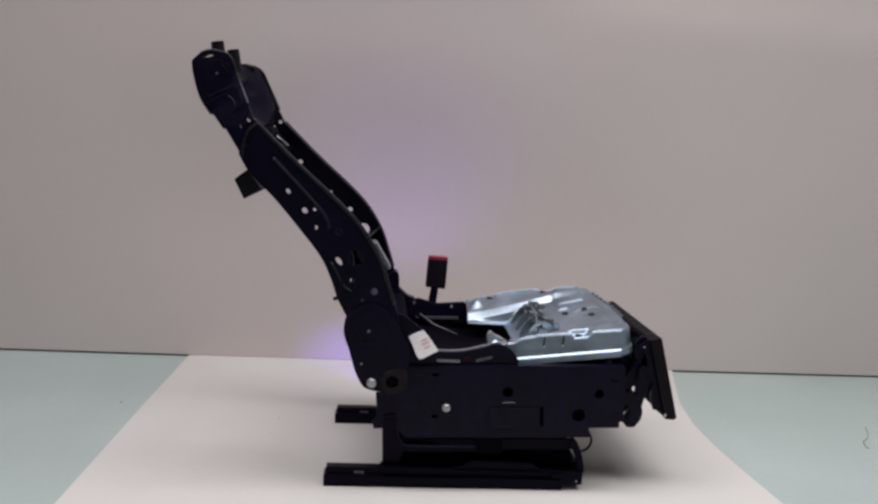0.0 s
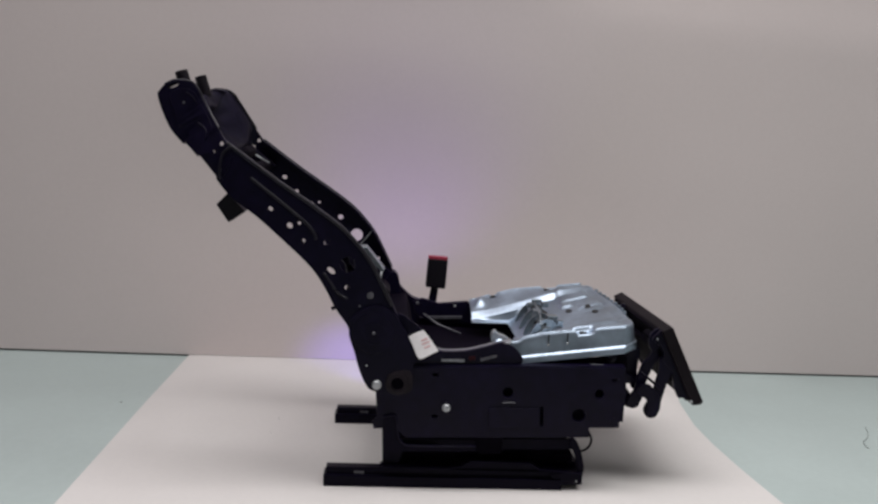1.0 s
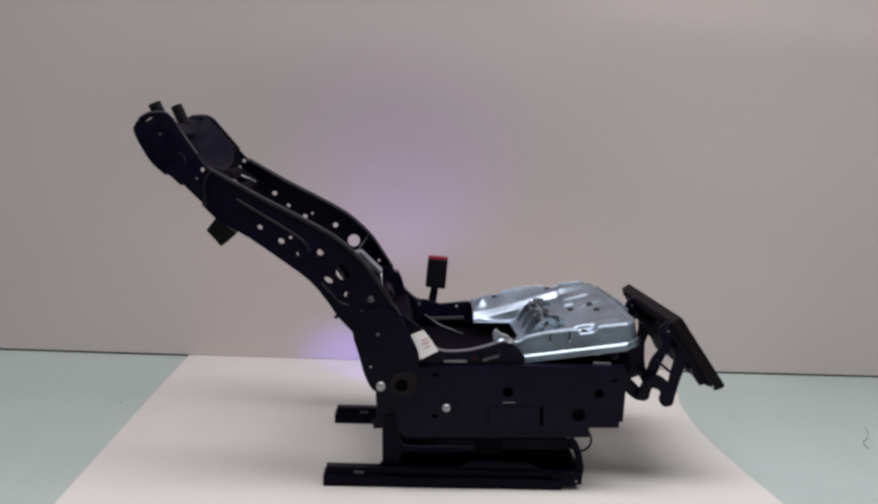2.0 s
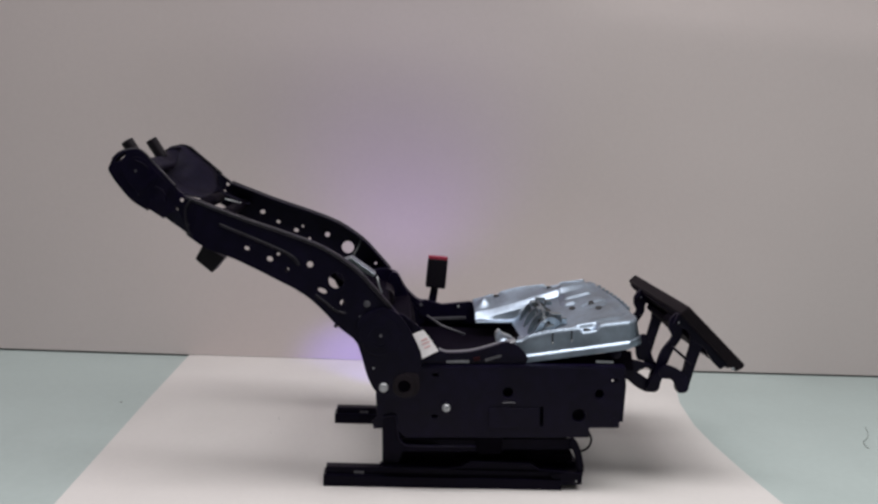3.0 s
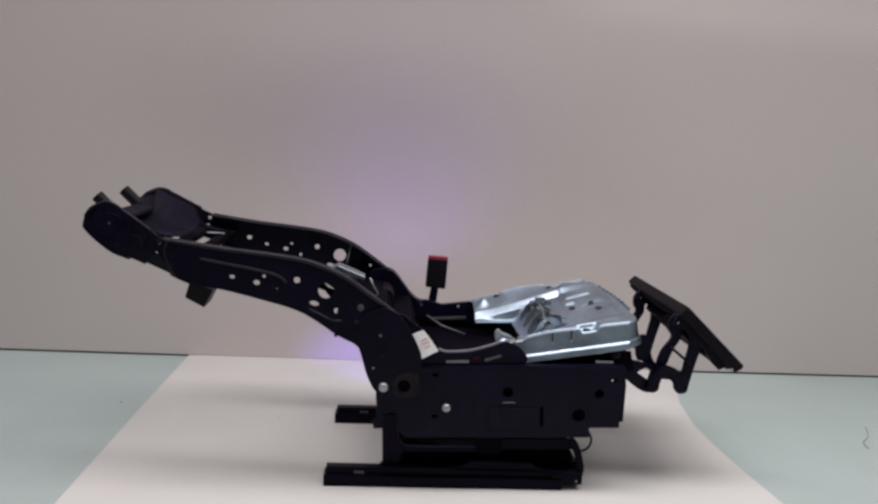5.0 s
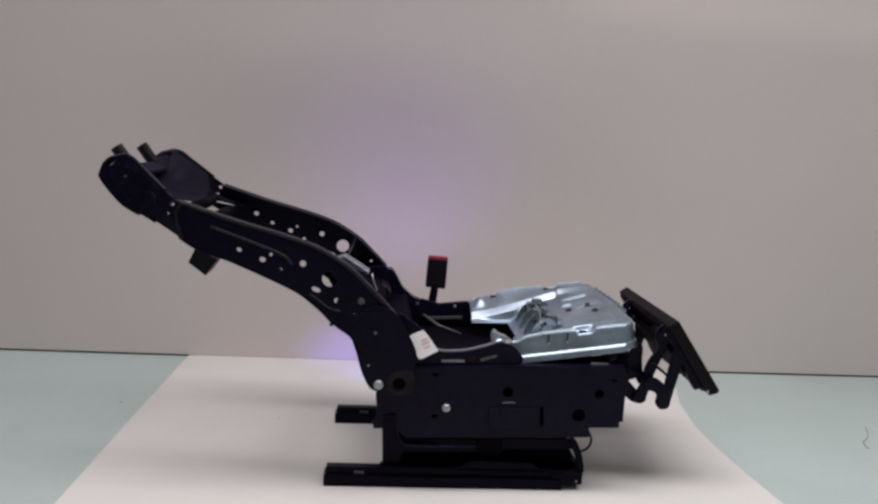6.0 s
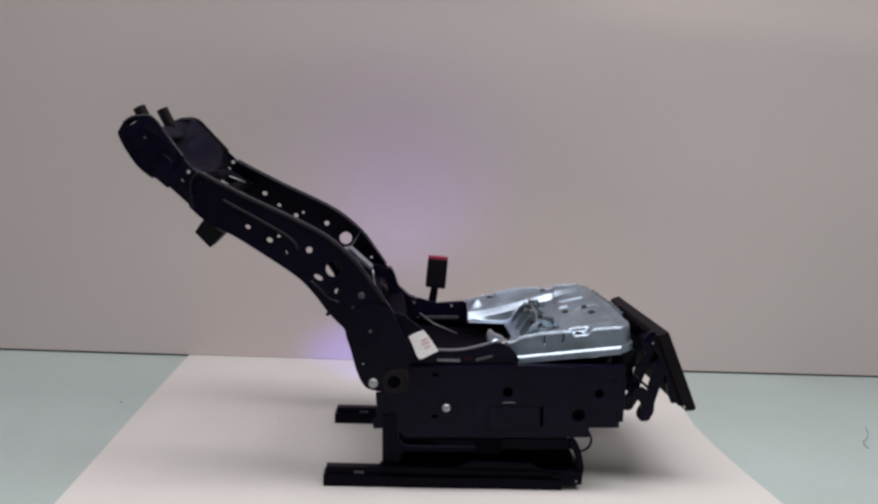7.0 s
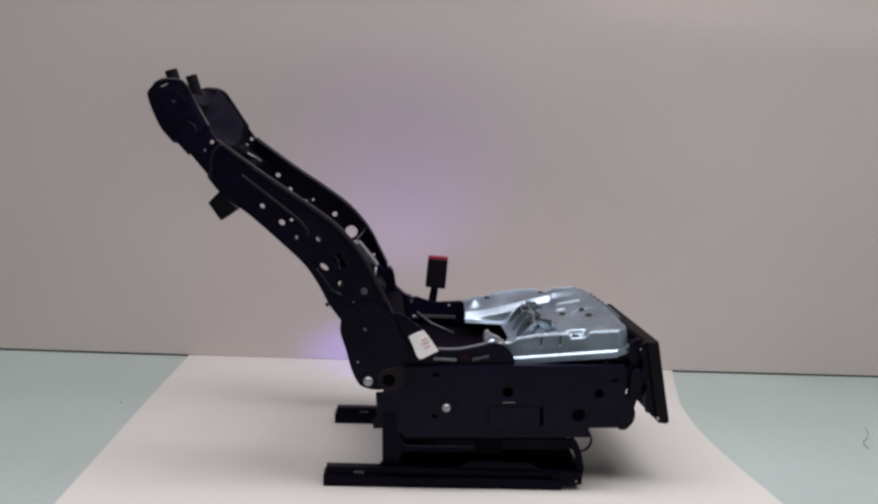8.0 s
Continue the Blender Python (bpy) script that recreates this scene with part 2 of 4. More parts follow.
    part("cross_bar", block(0.33, -0.18, 0.035, 0.36, 0.18, 0.06), INNER, tray, bevel=0.002)
    # added plate that keeps the gap behind the riser dark
    part("fill_plate", slab([(0.0434, 0.0654), (0.3609, 0.0726), (0.3746, 0.0253), (0.0282, 0.018)], -0.176, -0.168), INNER, tray)
    part("motor", rod([(0.12, -0.15, 0.06), (0.28, -0.15, 0.06)], 0.022, seg=16), PLASTIC, tray, smooth=False)


def side_panel(side):
    y = 0.225 * side
    holes = [oval(*q, n=14) for q in ((0.0997, 0.218, 0.006, 0.004), (0.2323, 0.1892, 0.0095), (0.4, 0.1904, 0.0085),
                                     (0.3643, 0.1494, 0.012), (0.1008, 0.1408, 0.006, 0.0035))]
    holes.append(oval(0.4283, 0.2164, 0.007, 0.0032, 4))
    holes.append([(0.2922, 0.1634), (0.2983, 0.1636), (0.3004, 0.1277), (0.2942, 0.1276)])
    if side > 0:
        holes = []
    p = part("side_panel", slab([(0.0307, 0.2295), (0.2533, 0.2367), (0.4453, 0.2399), (0.4487, 0.2053), (0.4471, 0.1386), (0.4408, 0.1385), (0.4406, 0.1268), (0.3855, 0.1255), (0.3856, 0.1074), (0.0495, 0.0996), (0.0306, 0.1171), (-0.0088, 0.1151), (-0.0113, 0.1287), (-0.0035, 0.1362), (-0.007, 0.183), (0.0302, 0.186)], y - 0.002, y + 0.002, holes), BLACK, seat, bevel=0.001)
    part("fold", lip([(0.4453, 0.2399), (0.2533, 0.2367), (0.0307, 0.2295)], min(y, y - 0.02 * side), max(y, y - 0.02 * side), 0.002), BLACK, p)
    o = y + 0.003 * side
    part("raised_field", slab([(0.1976, 0.1599), (0.2897, 0.1611), (0.2917, 0.1264), (0.1993, 0.1242)], min(o, o + 0.002 * side), max(o, o + 0.002 * side)), BLACK, p, bevel=0.0012)
    if side < 0:
        # disc laid on the panel in place of a dark hole
        part("dark_hole_disc", disc(0.4273, 0.1423, 0.0045, y - 0.0035, y - 0.002), BLACK, p)
        part("washer", disc(0.1213, 0.158, 0.0125, y - 0.0045, y - 0.002), BLACK, p)
        part("stud", dome(0.1211, 0.1586, 0.0075, y - 0.004, 0.008), BOLTSTEEL, p, "bright zinc-plated stud", True)
        part("pale_mark", bead([(0.2237, 0.1689), (0.2339, 0.1702), (0.2462, 0.1695)], y - 0.0022, 0.0012), MIDGREY, p)
        # added dark plate, so that the panel's holes look black inside
        part("backing", slab([(0.0724, 0.2147), (0.4192, 0.2241), (0.4256, 0.1279), (0.0761, 0.1195)], -0.204, -0.20), RAILBLACK, p)
    return p


def recliner(side):
    """The rounded hinge plate under the backrest, with its pivot disc and bolts."""
    y = 0.241 * side
    a, b = min(y, y - 0.005 * side), max(y, y - 0.005 * side)
    p = part("hinge_plate", slab(spline([(-0.0432, -0.005), (-0.0430, 0.016), (-0.0380, 0.0300), (-0.0201, 0.0441), (0.0043, 0.0509), (0.0293, 0.0416), (0.0510, 0.0140), (0.0635, -0.0080), (0.0725, -0.0280), (0.0750, -0.0470), (0.0690, -0.0640), (0.0640, -0.0887), (0.0515, -0.1034), (0.0236, -0.1072), (0.0030, -0.1035), (-0.0085, -0.0965), (-0.0195, -0.0770), (-0.0262, -0.0584), (-0.0331, -0.0344)], 4), a, b), BLACK, seat, bevel=0.0015)
    if side > 0:
        part("cover_plate", slab(spline([(-0.0300, 0.0380), (0.0000, 0.0560), (0.0200, 0.0520), (0.0380, 0.0360), (0.0540, 0.0110), (0.0800, -0.0120), (0.0960, -0.0200), (0.0980, -0.0600), (0.0500, -0.0900), (-0.0200, -0.0600)], 3), 0.198, 0.226), BLACK, p, bevel=0.003)
    o = y + 0.0015 * side
    part("pivot_disc", disc(0, 0.0018, 0.037, min(o, y), max(o, y)), BLACK, p, bevel=0.0008)
    part("pivot_ring", disc(0.0001, -0.0002, 0.021, min(y, y + 0.003 * side), max(y, y + 0.003 * side), 0.017), BLACK, p)
    part("pivot_pin", dome(0, 0.0023, 0.003, y + 0.003 * side, 0.002 * -side), MIDGREY, p, smooth=True)
    part("bolt", dome(0.0081, -0.0916, 0.0085, y, 0.007 * -side), BOLTSTEEL, p, "bright zinc-plated bolt head", True)
    part("boss_plate", slab(spline([(0.0265, -0.0765), (0.0387, -0.0675), (0.0560, -0.0640), (0.0700, -0.0690), (0.0715, -0.0960), (0.0640, -0.1050), (0.0480, -0.1085), (0.0290, -0.1015)], 4), min(y, y + 0.0025 * side), max(y, y + 0.0025 * side), [oval(0.0448, -0.0881, 0.0118, n=24)]), RUST, p, "brown phosphated boss plate", bevel=0.001)
    part("bushing", disc(0.0448, -0.0881, 0.021, min(y, y + 0.005 * side), max(y, y + 0.005 * side), 0.0115), RUST, p, "brown steel bushing", bevel=0.001)
    # dark disc set in the bushing to give its open hole a black inside
    part("bushing_hole_shade", disc(0.0448, -0.0881, 0.011, min(y, y + 0.001 * side), max(y, y + 0.001 * side)), INNER, p)
    part("dot", dome(-0.0109, -0.0574, 0.0018, y, 0.001 * -side), BOLTSTEEL, p, smooth=True)
    return p


def backrest():
    """Upper shell with cheeks, two pressed side members, posts, cross members."""
    def narrow(ob):
        # the shell draws in towards its top
        for v in ob.data.vertices:
            v.co.y *= 1 - 0.2 * ease(-0.375, -0.465, v.co.x)
        return ob

    # front panel of the shell, dished between the cheeks
    line = spline([(-0.5165, 0.2025), (-0.505, 0.2095), (-0.4905, 0.2145), (-0.463, 0.2035), (-0.437, 0.1885), (-0.4045, 0.1695), (-0.3681, 0.1604), (-0.325, 0.1531)], 5, False)
    bm = bmesh.new()
    rows, ny = [], 24
    for i, (x, z) in enumerate(line):
        d = Vector(line[min(i + 1, len(line) - 1)]) - Vector(line[max(i - 1, 0)])
        n = Vector((-d.y, d.x)).normalized()
        row = []
        for j in range(ny + 1):
            v = -1 + 2 * j / ny
            f = i / (len(line) - 1)
            dish = (0.052 - 0.022 * ease(0.6, 0.8, f)) * max(ease(0.0, 0.5, 1 - abs(v)), ease(0.66, 0.8, f)) * (0.3 + 0.7 * ease(0.0, 0.35, f))
            for rib, at in ((0.30, 0.70), (0.48, 0.74)):
                dish += 0.0035 * ease(0.05, 0.03, abs(f - rib)) * ease(0.10, 0.07, abs(abs(v) - at))
            row.append(bm.verts.new((x - n.x * dish, v * 0.229, z - n.y * dish)))
        rows.append(row)
    for u, v in zip(rows, rows[1:]):
        for j in range(ny):
            # open below its lower edge, and notched beside the near cheek
            across = -1 + (2 * j + 1) / ny
            if u[0].co.x > -0.402 and abs(across) < 0.86 or u[0].co.x > -0.430 and -0.93 < across < 0.05:
                continue
            bm.faces.new((u[j], u[j + 1], v[j + 1], v[j]))
    back = narrow(part("backrest", bm, SHELL, seat, smooth=True))
    md = back.modifiers.new("solidify", "SOLIDIFY")
    md.thickness, md.offset = 0.003, 0
    narrow(part("rear_panel", lip(spline([(-0.5318, 0.172), (-0.526, 0.1635), (-0.5097, 0.148), (-0.482, 0.1275), (-0.4522, 0.1165)], 4, False), -0.228, 0.228, 0.003), BLACK, back, smooth=True))
    for side in (-1, 1):
        a, b = sorted((0.237 * side, 0.231 * side))
        fall = [(-0.476, 0.2105), (-0.461, 0.2000), (-0.4375, 0.1870), (-0.404, 0.1705)] if side < 0 else [(-0.476, 0.2145), (-0.463, 0.2080), (-0.439, 0.1940), (-0.405, 0.1722)]
        crown = spline([(-0.5322, 0.1712), (-0.5285, 0.1888), (-0.5187, 0.2028), (-0.506, 0.2105), (-0.4905, 0.2165)] + fall, 4, False)
        foot = [(-0.3805, 0.1589), (-0.3613, 0.143), (-0.3573, 0.095), (-0.4137, 0.1147), (-0.4148, 0.1110), (-0.4513, 0.1194), (-0.4524, 0.1155)]
        rear = spline([(-0.4524, 0.1155), (-0.482, 0.1263), (-0.5097, 0.1466), (-0.5322, 0.1712)], 3, False)[1:-1]
        cheek = narrow(part("shell_cheek", slab(crown + foot + rear, a, b,
                 [oval(-0.3881, 0.1528, 0.0038), oval(-0.3919, 0.1361, 0.0036, 0.003), oval(-0.503, 0.1865, 0.002)] + ([oval(-0.5150, 0.1955, 0.0120, 0.0036, 52)] if side < 0 else [])), BLACK, back, bevel=0.0015))
        narrow(part("edge_roll", bead([(-0.528, 0.188), (-0.5187, 0.202), (-0.506, 0.2097), (-0.4905, 0.2155)] + fall, 0.233 * side, 0.0032), EDGE, cheek, smooth=True))
        narrow(part("cap_rim", lip(spline([(-0.531, 0.174), (-0.527, 0.189), (-0.5175, 0.2015), (-0.505, 0.2085), (-0.491, 0.213)], 4, False), *sorted((0.231 * side, 0.19 * side)), 0.003), SHELL, cheek, smooth=True))
        if side < 0:
            # raised pressed field on the outer cheek, its ribs and screws
            narrow(part("cheek_field", slab(spline([(-0.512, 0.178), (-0.497, 0.199), (-0.478, 0.203), (-0.452, 0.188), (-0.418, 0.168), (-0.420, 0.150), (-0.450, 0.1345), (-0.480, 0.1455)], 4), -0.2390, -0.236), BLACK, cheek, bevel=0.0014))
            narrow(part("pressed_rib", bead([(-0.4724, 0.137), (-0.4562, 0.157), (-0.4297, 0.1589), (-0.4183, 0.1428)], -0.2388, 0.0016), BLACK, cheek, smooth=True))
            narrow(part("pressed_rib", bead([(-0.489, 0.196), (-0.474, 0.194), (-0.462, 0.187)], -0.2390, 0.0012), BLACK, cheek, smooth=True))
            narrow(part("screw", dome(-0.4848, 0.1784, 0.0022, -0.2390, 0.0012), MIDGREY, cheek, smooth=True))
            narrow(part("fold_edge", bead([(-0.372, 0.158), (-0.378, 0.140), (-0.372, 0.118), (-0.361, 0.098)], -0.2372, 0.002), EDGE, cheek, smooth=True))
        # pressed side member
        top = [(-0.3843, 0.1598), (-0.3537, 0.156), (-0.2769, 0.1459), (-0.1996, 0.1387), (-0.1412, 0.1309), (-0.102, 0.1193), (-0.0624, 0.1017), (-0.0272, 0.0779), (0.0081, 0.0528), (0.0305, 0.0354), (0.0544, 0.0097)]
        low = [(0.0554, -0.0188), (0.0213, -0.0402), (-0.0187, -0.0372), (-0.0471, -0.0156), (-0.0792, -0.0003), (-0.1093, 0.02), (-0.149, 0.0409), (-0.2079, 0.0571), (-0.2761, 0.0729), (-0.3293, 0.0801), (-0.3678, 0.0956)]
        if side > 0:
            low = [(0.0554, -0.0188), (0.0213, -0.0402), (-0.0225, -0.0414), (-0.0547, -0.026), (-0.0868, -0.0117), (-0.1169, 0.0087), (-0.1547, 0.0307), (-0.2117, 0.052), (-0.2761, 0.0729), (-0.3293, 0.0801), (-0.3678, 0.0956)]
        holes = [oval(-0.2619, 0.0971, 0.0046, 0.0033, -15), oval(-0.2191, 0.0881, 0.0055, 0.0044, -10), oval(-0.2067, 0.0999, 0.0028), oval(-0.1492, 0.0949, 0.0055),
                 oval(-0.118, 0.0544, 0.0083, 0.0042, -12), oval(-0.0784, 0.0421, 0.0048), oval(-0.098, 0.0776, 0.0138, n=24), oval(-0.1859, 0.0758, 0.0034, 0.004)]
        if side > 0:
            holes.append(oval(-0.3006, 0.1107, 0.0055, 0.0045))
            holes.append(oval(-0.0286, 0.0567, 0.0028))
        member = part("side_member", slab(spline(top, 3, False) + spline(low, 3, False), *sorted((0.235 * side, 0.2315 * side)), holes), BLACK, back, bevel=0.001)
        inner = 0.195 * side
        part("front_flange", lip(spline(top, 4, False), *sorted((0.2345 * side, inner + 0.012 * side)), 0.0025), BLACK, member, smooth=True)
        part("rear_flange", lip(spline(low[3:], 4, False), *sorted((0.2345 * side, 0.215 * side)), 0.0025), BLACK, member, smooth=True)
        part("front_roll", bead([(-0.3805, 0.1589), (-0.3537, 0.155), (-0.2769, 0.1449), (-0.1996, 0.1378), (-0.1412, 0.1299), (-0.1019, 0.1183), (-0.0643, 0.1016), (-0.0302, 0.0788), (0.0062, 0.0528)], 0.2345 * side, 0.0036), EDGE, member, smooth=True)
        part("pressed_rib", bead([(-0.3171, 0.1269), (-0.2766, 0.1203), (-0.2282, 0.1121), (-0.1942, 0.1053), (-0.1765, 0.098), (-0.1676, 0.0893)], 0.235 * side, 0.0026), EDGE, member, smooth=True)
        part("pressed_rib", bead([(-0.1276, 0.0446), (-0.1047, 0.0343), (-0.0878, 0.0257), (-0.0681, 0.0253)], 0.235 * side, 0.002), EDGE, member, smooth=True)
        if side < 0:
            part("spot_weld", dome(-0.0362, 0.0497, 0.006, -0.235, 0.0012), MIDGREY, member, smooth=True)
            part("spot_weld", dome(-0.0433, 0.0242, 0.002, -0.235, 0.0012), MIDGREY, member, smooth=True)
            part("spot_weld", dome(-0.3667, 0.1135, 0.002, -0.235, 0.0012), MIDGREY, member, smooth=True)
    for a, b in (([(-0.1174, 0.083), (-0.0831, 0.0699)]), ([(-0.1116, 0.0914), (-0.0868, 0.0605)]), ([(-0.197, 0.0764), (-0.1828, 0.0626)])):
        part("lever", rod([(a[0], -0.205, a[1]), (b[0], -0.205, b[1])], 0.0042, seg=8), BLACK, back, smooth=True)
    # head restraint posts
    for y in (-0.088, 0.088):
        post = part("post_sleeve", rod([(-0.5065, 0.1878, 0), (-0.5372, 0.2181, 0)], 0.0118, seg=18), PLASTIC, back, bevel=0.001)
        for v in post.data.vertices:
            v.co = (v.co.x, v.co.z, v.co.y)
        fix_rod(post, y)
    # members between the side plates
    part("cross_tube", rod([(-0.3439, -0.231, 0.1191), (-0.3439, 0.231, 0.1191)], 0.011, seg=14), INNER, back, smooth=True)
    part("cross_tube", rod([(-0.3713, -0.13, 0.1400), (-0.3713, 0.05, 0.1400)], 0.011, seg=14), INNER, back, smooth=True)
    part("guide_wire", rod([(-0.3807, 0.1, 0.1346), (-0.3334, 0.1, 0.1331)], 0.0016, seg=6), BOLTSTEEL, back, "bare zinc wire", True)
    part("guide_wire", rod([(-0.0728, 0.225, 0.1061), (-0.0759, 0.225, 0.0844), (-0.0815, 0.225, 0.0612)], 0.0017, seg=6), BOLTSTEEL, back, "bare zinc wire", True)
    part("guide_wire", rod([(-0.0244, 0, 0.065), (-0.0171, 0, 0.048), (-0.0076, 0, 0.0345), (-0.0142, 0, 0.0274)], 0.0016, seg=6), BOLTSTEEL, back, "bare zinc wire", True)
    part("lumbar_plate", slab([(-0.0983, 0.1026), (-0.0819, 0.1127), (-0.0312, 0.0921), (-0.0341, 0.0857), (-0.0752, 0.0949)], -0.160, -0.118), LATCH, back, "dull grey steel lumbar plate", bevel=0.002)
    part("lumbar_motor", rod([(0.0063, 0.1, 0.007), (0.0063, 0.2, 0.007)], 0.02, seg=18), PLASTIC, back, bevel=0.002)
    part("gear_housing", slab(spline([(0.0074, 0.0451), (0.0234, 0.0507), (0.0457, 0.0248), (0.0654, -0.0001), (0.085, -0.0187), (0.0886, -0.0442), (0.0678, -0.0641), (0.0293, -0.046), (0.0092, -0.0083)], 3), 0.19, 0.229), BLACK, back, bevel=0.003)
    part("cross_rod", rod([(0, -0.23, 0), (0, 0.23, 0)], 0.008, seg=12), INNER, back, smooth=True)
    part("lower_cross_plate", slab([(-0.0802, 0.038), (0.0091, 0.0256), (0.0199, 0.0006), (-0.0294, -0.011)], -0.231, 0.231), INNER, back, bevel=0.003)
    part("rear_box", slab([(-0.3427, 0.0789), (-0.3004, 0.0659), (-0.3162, 0.0333), (-0.3505, 0.0508)], -0.20, -0.14), PLASTIC, back, bevel=0.002)
    part("rear_hook", rod([(-0.0751, -0.2, 0.0002), (-0.0819, -0.2, -0.0114)], 0.0035, seg=8), BLACK, back, smooth=True)
    return back


def fix_rod(post, y):
    """Lays a bar built in the x, y plane into the x, z plane at the given y."""
    mid = sum((v.co.y for v in post.data.vertices), 0.0) / len(post.data.vertices)
    for v in post.data.vertices:
        v.co.y += y - mid


def lean(ob):
    """Tips a flat label back, so that it faces up a little."""
    for v in ob.data.vertices:
        v.co.y += 0.3 * (v.co.z - 0.272)


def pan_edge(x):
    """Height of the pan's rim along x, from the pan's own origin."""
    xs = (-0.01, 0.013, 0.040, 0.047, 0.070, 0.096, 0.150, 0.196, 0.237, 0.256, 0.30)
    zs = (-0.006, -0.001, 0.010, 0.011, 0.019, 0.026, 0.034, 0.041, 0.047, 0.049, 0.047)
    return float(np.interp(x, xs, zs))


def pan_press(x, y):
    """The pressing in plain folds: rim, wall, sloping ledge, step wall, lip, deck."""
    ay = abs(y)
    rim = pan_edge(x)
    deck = min(-0.0317 + 0.298 * x, 0.040 + 0.1 * (x - 0.24))
    lip_z = -0.034 + 0.03 * x
    step = ease(0.074, 0.112, x)
    low = lip_z + (deck - lip_z) * step
    ledge = float(np.interp(x, (-0.01, 0.037, 0.062, 0.103, 0.144, 0.169, 0.205, 0.25), (-0.022, -0.011, -0.004, 0.010, 0.024, 0.033, 0.037, 0.044)))
    ledge = min(ledge, rim - 0.0015)
    return float(np.interp(ay, (0.0, 0.104, 0.1235, 0.1255, 0.129, 0.143, 0.148, 0.190, 0.196),
                           (low, low, low + 0.001, deck - 0.003 * (1 - step), deck, ledge, ledge + 0.002, rim - 0.003, rim)))


def pan_height(x, y):
    """Height of the pressed pan inside its rims, its folds rounded off."""
    ay = abs(y)
    z = sum(pan_press(x + a, y + b) for a in (-0.0025, 0.0025) for b in (-0.0012, 0.0012)) / 4
    # pads, channels and notches pressed into the deck
    z += 0.006 * ease(0.044, 0.034, abs(y - 0.128)) * ease(0.034, 0.024, abs(x - 0.208)) * ease(0.18, 0.165, ay)
    z += 0.0055 * ease(0.022, 0.014, abs(y - 0.060)) * ease(0.014, 0.009, abs(x - 0.184))
    z += 0.003 * ease(0.034, 0.028, abs(y - 0.012)) * ease(0.022, 0.016, abs(x - 0.228))
    z -= 0.0035 * ease(0.012, 0.006, abs(y - 0.006)) * ease(0.198, 0.206, x) * ease(0.262, 0.25, x)
    z += 0.004 * ease(0.034, 0.018, abs(y + 0.135)) * ease(0.036, 0.022, abs(x - 0.215)) * ease(0.19, 0.175, ay)
    z -= (0.0095 if y < 0 else 0.006) * ease(0.020, 0.014, abs(x - 0.173)) * ease(0.166, 0.172, ay)
    z -= 0.004 * ease(0.011, 0.007, abs(x - 0.047)) * ease(0.182, 0.190, ay)
    # front crest, and the round bulge at the rear end of each wing
    z += 0.005 * ease(0.246, 0.262, x)
    z += 0.012 * ease(1.0, 0.0, abs(x - 0.016) / 0.020) * ease(0.146, 0.172, ay) * ease(0.194, 0.180, ay)
    return z + 0.0325 * (y + 0.2)


def pan_front(y):
    """Where the pan's front edge lies at y."""
    return 0.275 + 0.010 * (1 - (y / 0.21) ** 2) - 0.030 * ease(0.165, 0.215, abs(y)) ** 2 - 0.010 * ease(-0.05, 0.2, y)


